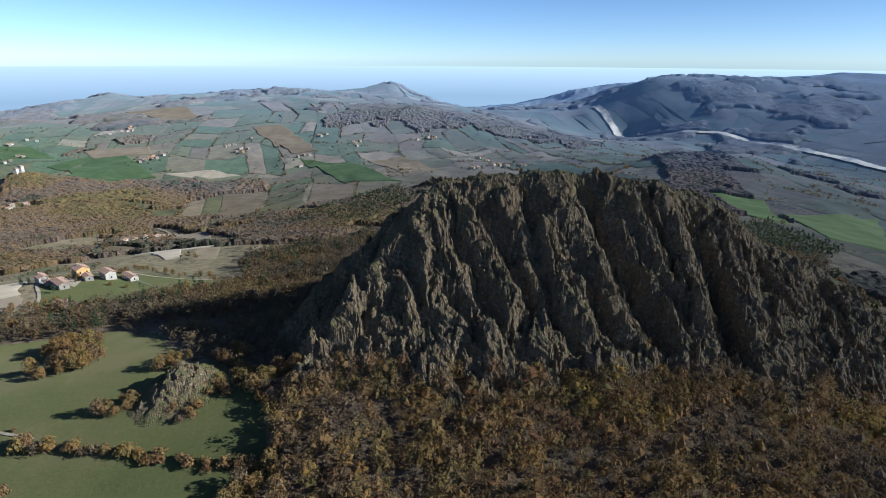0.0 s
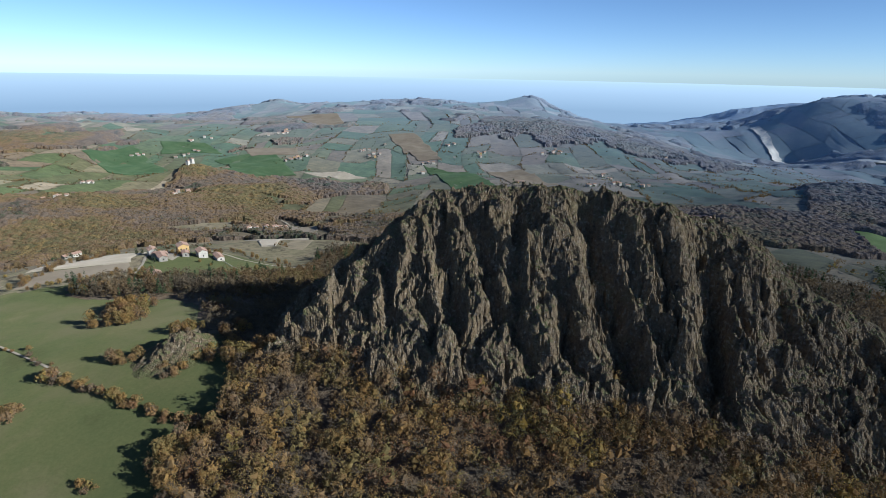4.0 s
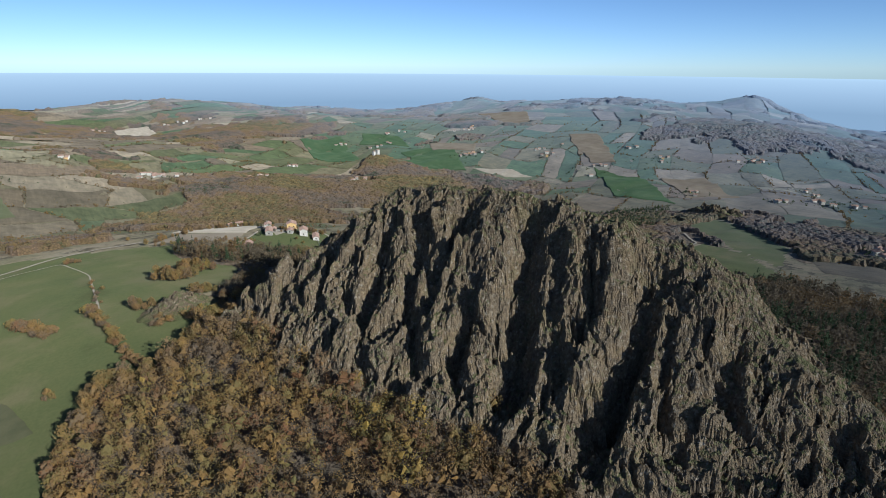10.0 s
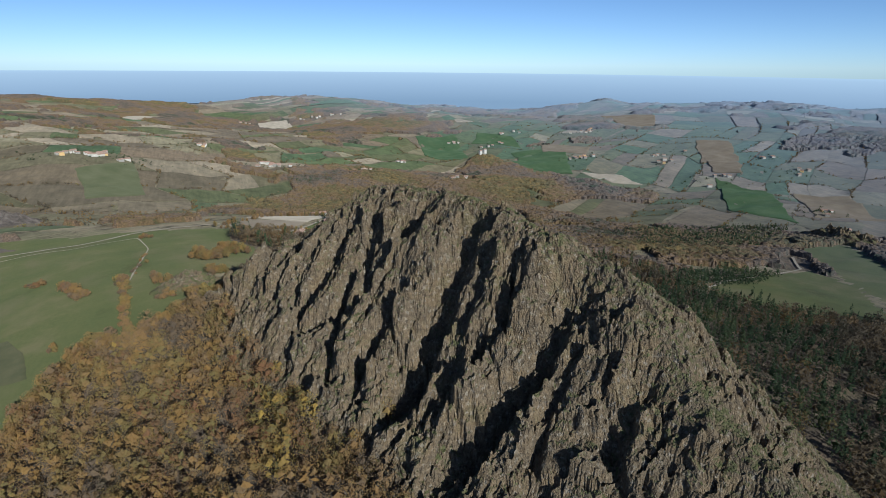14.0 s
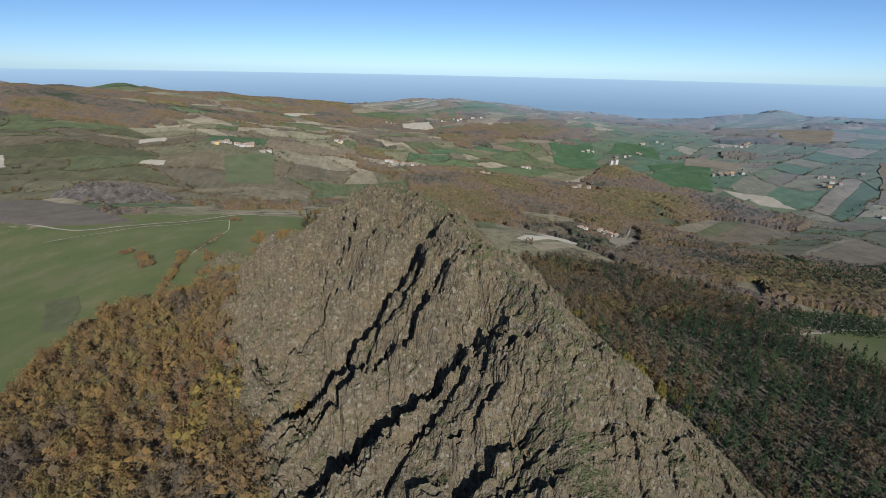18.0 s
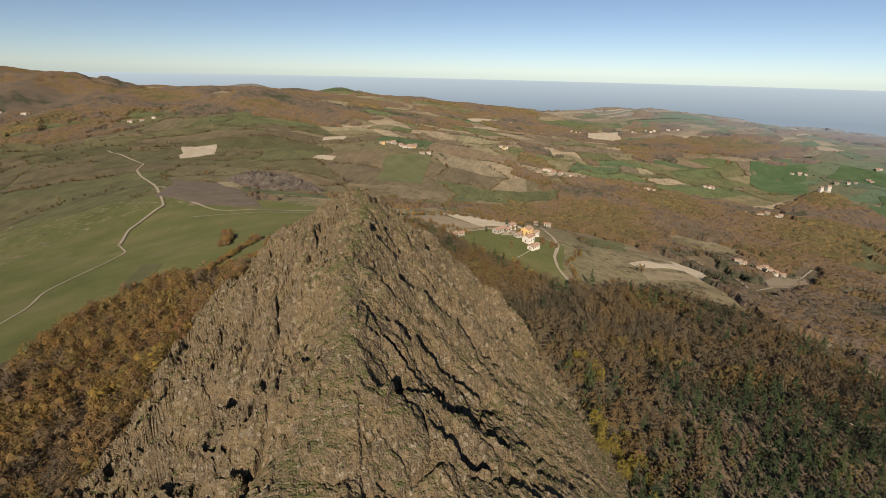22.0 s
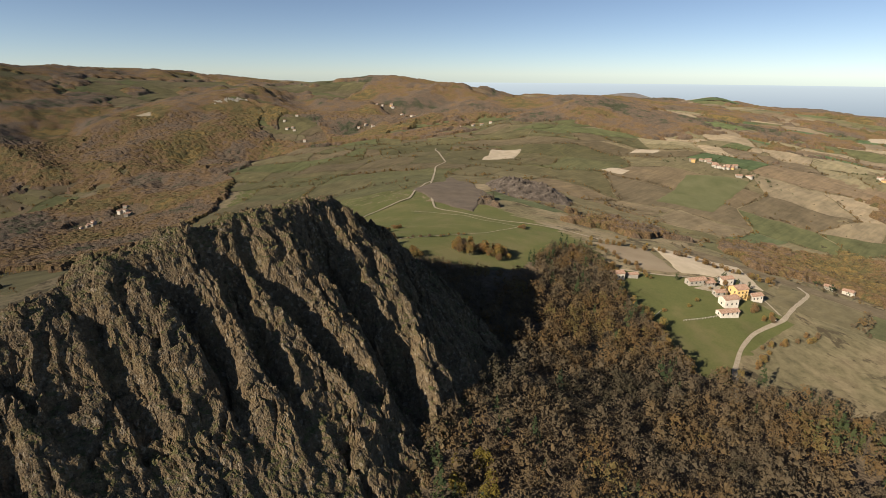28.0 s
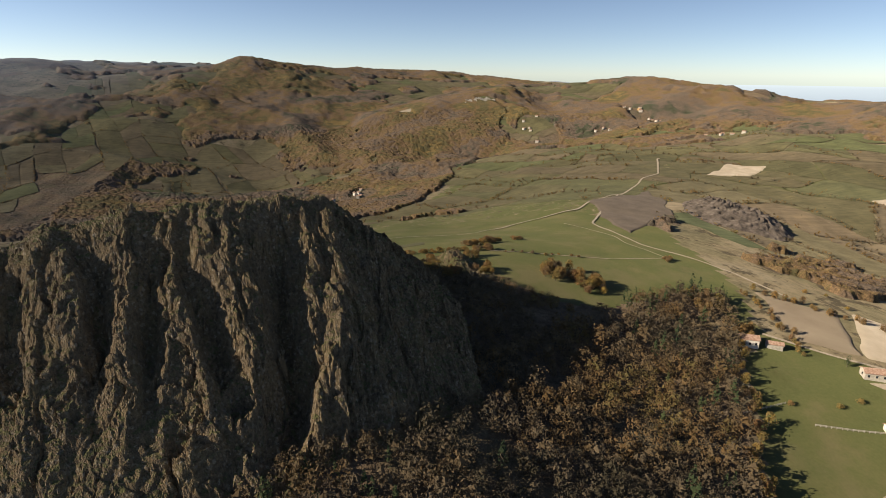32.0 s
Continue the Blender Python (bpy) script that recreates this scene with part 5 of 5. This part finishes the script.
def patchwork():
    verts, faces, crops, bounds, at = [], [], [], [], 0
    for j in range(-40, 48):
        i = -44
        while i < 46:
            wide = 2 if rng.random() < 0.14 else 1
            cx_, cy_ = (float(a) for a in net(i + 0.0, j + 0.0))
            step, i0 = wide, i
            i += step
            if cy_ < -1000 or math.hypot(cx_, cy_) > 4200 or math.hypot(cx_, cy_) < 200:
                continue
            nx_, ny_ = net(np.array([i0, i0 + step, i0 + step, i0]), np.array([j, j, j + 1, j + 1]))
            c = np.stack([nx_, ny_], -1)
            parts = rng.choice([1, 1, 2, 3], p=[0.35, 0.25, 0.28, 0.12])
            across = rng.random() < 0.5
            for k in range(parts):
                a, b = k / parts, (k + 1) / parts
                def spot(s_, t_):
                    return c[0] * (1 - s_) * (1 - t_) + c[1] * s_ * (1 - t_) + c[2] * s_ * t_ + c[3] * (1 - s_) * t_
                q = np.array([spot(a, 0), spot(b, 0), spot(b, 1), spot(a, 1)]) if across else np.array([spot(0, a), spot(1, a), spot(1, b), spot(0, b)])
                m_ = q.mean(0)
                test = np.vstack([q, m_[None]])
                if any(inside(test[:, 0], test[:, 1], poly).any() for poly in NEAR_PLOTS):
                    continue
                if between(gshare, test[4:, 0], test[4:, 1])[0] > 0.1:
                    continue
                d = math.hypot(*m_)
                shrink = 1 - (4.0 if d < 650 else 1.2) / max(30.0, min(math.dist(q[0], q[1]), math.dist(q[1], q[2])))
                q = m_ + (q - m_) * shrink
                n = int(np.clip(max(math.dist(q[0], q[1]), math.dist(q[1], q[2])) / np.clip(0.018 * d, 7, 30), 3, 16))
                s_, t_ = (w_[..., None] for w_ in np.meshgrid(np.linspace(0, 1, n + 1), np.linspace(0, 1, n + 1), indexing="ij"))
                p = q[0] * (1 - s_) * (1 - t_) + q[1] * s_ * (1 - t_) + q[2] * s_ * t_ + q[3] * (1 - s_) * t_
                z = np.zeros((n + 1, n + 1))
                z[0] = z[-1] = z[:, 0] = z[:, -1] = -0.5
                v, f = sheet(p[..., 0], p[..., 1], z)
                g = greenness(*m_)
                r = rng.random()
                kinds = GREENS if r < g else BROWNS if r < g + (1 - g) * 0.8 else PALES
                if m_[0] < -500 and m_[1] < 1100 or inside(np.array([m_[0]]), np.array([m_[1]]), OPEN_HILL)[0]:
                    kinds = PASTURES
                crop = np.array(kinds[rng.integers(len(kinds))]) * rng.uniform(0.85, 1.15)
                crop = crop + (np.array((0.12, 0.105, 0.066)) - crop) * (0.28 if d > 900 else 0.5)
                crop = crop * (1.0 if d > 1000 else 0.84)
                verts.append(v)
                faces.append(f + at)
                at += len(v)
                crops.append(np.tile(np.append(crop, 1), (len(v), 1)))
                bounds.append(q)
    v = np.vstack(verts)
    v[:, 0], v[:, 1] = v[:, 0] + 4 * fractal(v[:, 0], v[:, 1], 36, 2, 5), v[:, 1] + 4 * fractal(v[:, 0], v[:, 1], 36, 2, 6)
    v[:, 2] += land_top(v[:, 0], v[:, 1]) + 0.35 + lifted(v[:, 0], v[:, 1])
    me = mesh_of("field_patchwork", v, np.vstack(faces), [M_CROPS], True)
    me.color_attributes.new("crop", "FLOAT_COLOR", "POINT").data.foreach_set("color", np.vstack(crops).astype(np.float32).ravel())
    tagged(new("field_patchwork", me), "patchwork of green, brown and pale fields over the hills", "field", kind="stuff")
    return bounds


FIELD_BOUNDS = patchwork()


NEIGHBOURS = np.array([(a, b) for a in (-1, 0, 1) for b in (-1, 0, 1)], float)


def kept_clear(x, y):
    """Meadows, named fields, hamlets and roads where no wood stands."""
    out = np.hypot(x, y) < 200
    for poly in NEAR_PLOTS + CLEARINGS:
        out |= inside(x, y, poly)
    for vx_, vy_, rx_, ry_ in VILLAGE_SPOTS:
        out |= ((x - vx_) / rx_) ** 2 + ((y - vy_) / ry_) ** 2 < 1
    out |= np.hypot(x - 5, y - 290) < 66
    cells = np.vstack(ROUTES) // 9
    cells = np.unique(((cells[:, None] + NEIGHBOURS[None]) @ np.array([1.0, 100000.0])).ravel())
    return out | np.isin(x // 9 + 100000.0 * (y // 9), cells)


def crowns(x, y, size, seed):
    """Height of a crown over the ground, 0 to 1, and a number for each tree."""
    fx, fy = np.floor(x / size), np.floor(y / size)
    best, mark = np.zeros(x.shape), np.zeros(x.shape)
    zero = np.zeros_like(fx)
    for dx in (-1, 0, 1):
        for dy in (-1, 0, 1):
            cx_, cy_ = fx + dx, fy + dy
            tall = 0.55 + 0.45 * hashed(cx_, cy_, zero, seed + 2)
            d2 = (x / size - cx_ - hashed(cx_, cy_, zero, seed)) ** 2 + (y / size - cy_ - hashed(cx_, cy_, zero, seed + 1)) ** 2
            h = tall * np.sqrt(np.clip(1 - d2 / 0.62, 0.0, 1))
            mark = np.where(h > best, hashed(cx_, cy_, zero, seed + 3), mark)
            best = np.maximum(best, h)
    return best, mark


def canopy(label, near_r, far_r, step, size, height, seed):
    """Closed tops of a wood that is seen from far off."""
    x, y = np.meshgrid(np.arange(-far_r, far_r, step), np.arange(-0.32 * far_r, far_r, step), indexing="ij")
    x, y = x + step * 0.7 * (hashed(x, y, x * 0, seed + 7) - 0.5), y + step * 0.7 * (hashed(x, y, x * 0, seed + 8) - 0.5)
    d = np.hypot(x, y)
    ok = (d > near_r) & (d < far_r)
    on = np.zeros(x.shape, bool)
    sx, sy = x[ok], y[ok]
    share = between(gshare, sx, sy) + 0.1 * fractal(sx, sy, 22, 2, seed + 9)
    sel_ = share > 0
    sel_[sel_] = ~kept_clear(sx[sel_], sy[sel_])
    on[ok] = sel_
    face_on = on[:-1, :-1] | on[1:, :-1] | on[1:, 1:] | on[:-1, 1:]
    need = np.zeros(x.shape, bool)
    for a, b in ((0, 0), (1, 0), (1, 1), (0, 1)):
        need[a:a + face_on.shape[0], b:b + face_on.shape[1]] |= face_on
    index = np.full(x.shape, -1)
    index[need] = np.arange(need.sum())
    px_, py_ = x[need], y[need]
    h, mark = crowns(px_, py_, size, seed)
    lift_ = np.where(on[need], height * (0.3 + 0.7 * h), -1.0)
    v = np.stack([px_, py_, land_top(px_, py_) + lifted(px_, py_) + lift_], -1)
    f = np.stack([index[:-1, :-1], index[1:, :-1], index[1:, 1:], index[:-1, 1:]], -1)[face_on]
    me = mesh_of("hillside_wood", v, f, [M_CANOPY], step > 6)
    tone = np.clip(0.42 * mark + 0.58 * (0.5 + 1.25 * fractal(px_, py_, 120, 3, 15)), 0, 1)
    me.attributes.new("tint", "FLOAT", "POINT").data.foreach_set("value", tone.astype(np.float32))
    tagged(new("hillside_wood", me), label, "wood", kind="stuff")


canopy("brown and rust autumn woods on the slopes round the farm", 200, 900, 2.5, 6.0, 7.0, 601)
canopy("brown autumn woods on the hillsides farther out", 895, 1700, 4.5, 9.0, 8.0, 621)
canopy("brown woods on the distant hills", 1690, 3600, 10.0, 17.0, 11.0, 641)


def hedges():
    spots = []
    for q in FIELD_BOUNDS:
        d = math.hypot(*q.mean(0))
        if d > 1900:
            continue
        for a, b in zip(q, np.roll(q, -1, axis=0)):
            if rng.random() < (0.42 if d < 1500 else 0.3):
                n = int(math.dist(a, b) / (4.0 if d < 1000 else 5.5))
                t = np.sort(rng.random(n))[:, None]
                t = t[fractal(t[:, 0] * 9 + a[0], t[:, 0] * 0 + a[1], 2.2, 2, 77) > -0.25]
                spots.append(a + (b - a) * t + rng.normal(0, 1.3, (len(t), 2)))
        if rng.random() < 0.5:
            k = rng.integers(1, 5)
            spots.append(q[0] + (q[2] - q[0]) * rng.random((k, 1)) * 0.9 + (q[1] - q[0]) * (rng.random((k, 1)) - 0.4) * 0.6)
    p = np.vstack(spots)
    return p[~kept_clear(p[:, 0], p[:, 1])]


hedge_spots = hedges()
wood("hedgerow", "brown hedgerows and scattered bushes between fields", hedge_spots, M_RUSSET_MASS, rng, 3, 1, 4.6, 2.3, leaf=0.52)
g0 = rng.uniform(0, 1, (16000, 2)) * np.array([1000, 720]) + np.array([-540, 180])
g0 = g0[(between(gshare, g0[:, 0], g0[:, 1]) > 0.0) & ~kept_clear(g0[:, 0], g0[:, 1])]
gold = rng.random(len(g0)) < 0.4
wood("hillside_trees", "russet autumn trees scattered behind the farm", g0[gold], M_RUSSET_MASS, rng, 10, 0, 8.2, 2.6, leaf=0.3)
wood("hillside_trees", "brown autumn trees standing behind the farm", g0[~gold], M_BARE_MASS, rng, 10, 0, 8.0, 2.6, leaf=0.3)


# ---- a small car on the road ----
def car(x, y, turn):
    base = new("car")
    base.matrix_world = pose(x, y, ground_at(x, y) + 0.35, 0, 0, turn)
    tagged(base, "small white car parked beside the gravel road", "car")
    body, cabin = box(4.0, 1.7, 0.6, 0.35), box(2.1, 1.5, 0.55, 0.96)
    cabin[0][4:, 0] *= 0.72
    part("body", poly_mesh("body", *body, [M_PLASTER]), base)
    part("cabin", poly_mesh("cabin", *cabin, [M_GLASS]), base)
    wv_, wf_ = stem(0.2, 0.32, 0.32, (0, 0), 12, 0)
    wheel = mesh_of("wheel", wv_, wf_, [M_GLASS])
    for wx__ in (-1.25, 1.25):
        for wy__ in (-0.86, 0.66):
            part("wheel", wheel, base, "", pose(wx__, wy__, 0.32, -90))


car(54, 298, 80)


# ---- small crags in the open country ----
def crag(x, y, turn, l, w, h, label, seed, mat=M_ROCK, broken=0.25):
    a, b = np.meshgrid(np.arange(-l, l + 0.1, 1.5), np.arange(-w, w + 0.1, 1.5), indexing="ij")
    c, d = math.cos(radians(turn)), math.sin(radians(turn))
    px, py = x + a * c - b * d, y + a * d + b * c
    val, _ = blocks(a / 6, b / 6, seed)
    up = np.clip(1.15 - (np.abs(a) / l) ** 2 - (np.abs(b) / w) ** 1.6, -0.3, 1)
    v, f = sheet(px, py, ground(px, py) - 2 + h * up * (1 + broken * val) + 12 * broken * fractal(a, b, 12, 4, seed))
    return tagged(new("crag", mesh_of("crag", v, f, [mat])), label, "rock")


crag(665, 200, 80, 62, 26, 14, "dark rocky crag above the green meadow", 401)
crag(-330, 462, 10, 66, 54, 16, "low grey-brown rock knob in the brown scrub", 411, M_KNOLL, 0.14)
crag(-1700, 480, 80, 80, 22, 13, "pale quarried cliff below the wooded hill", 421, M_STONE)
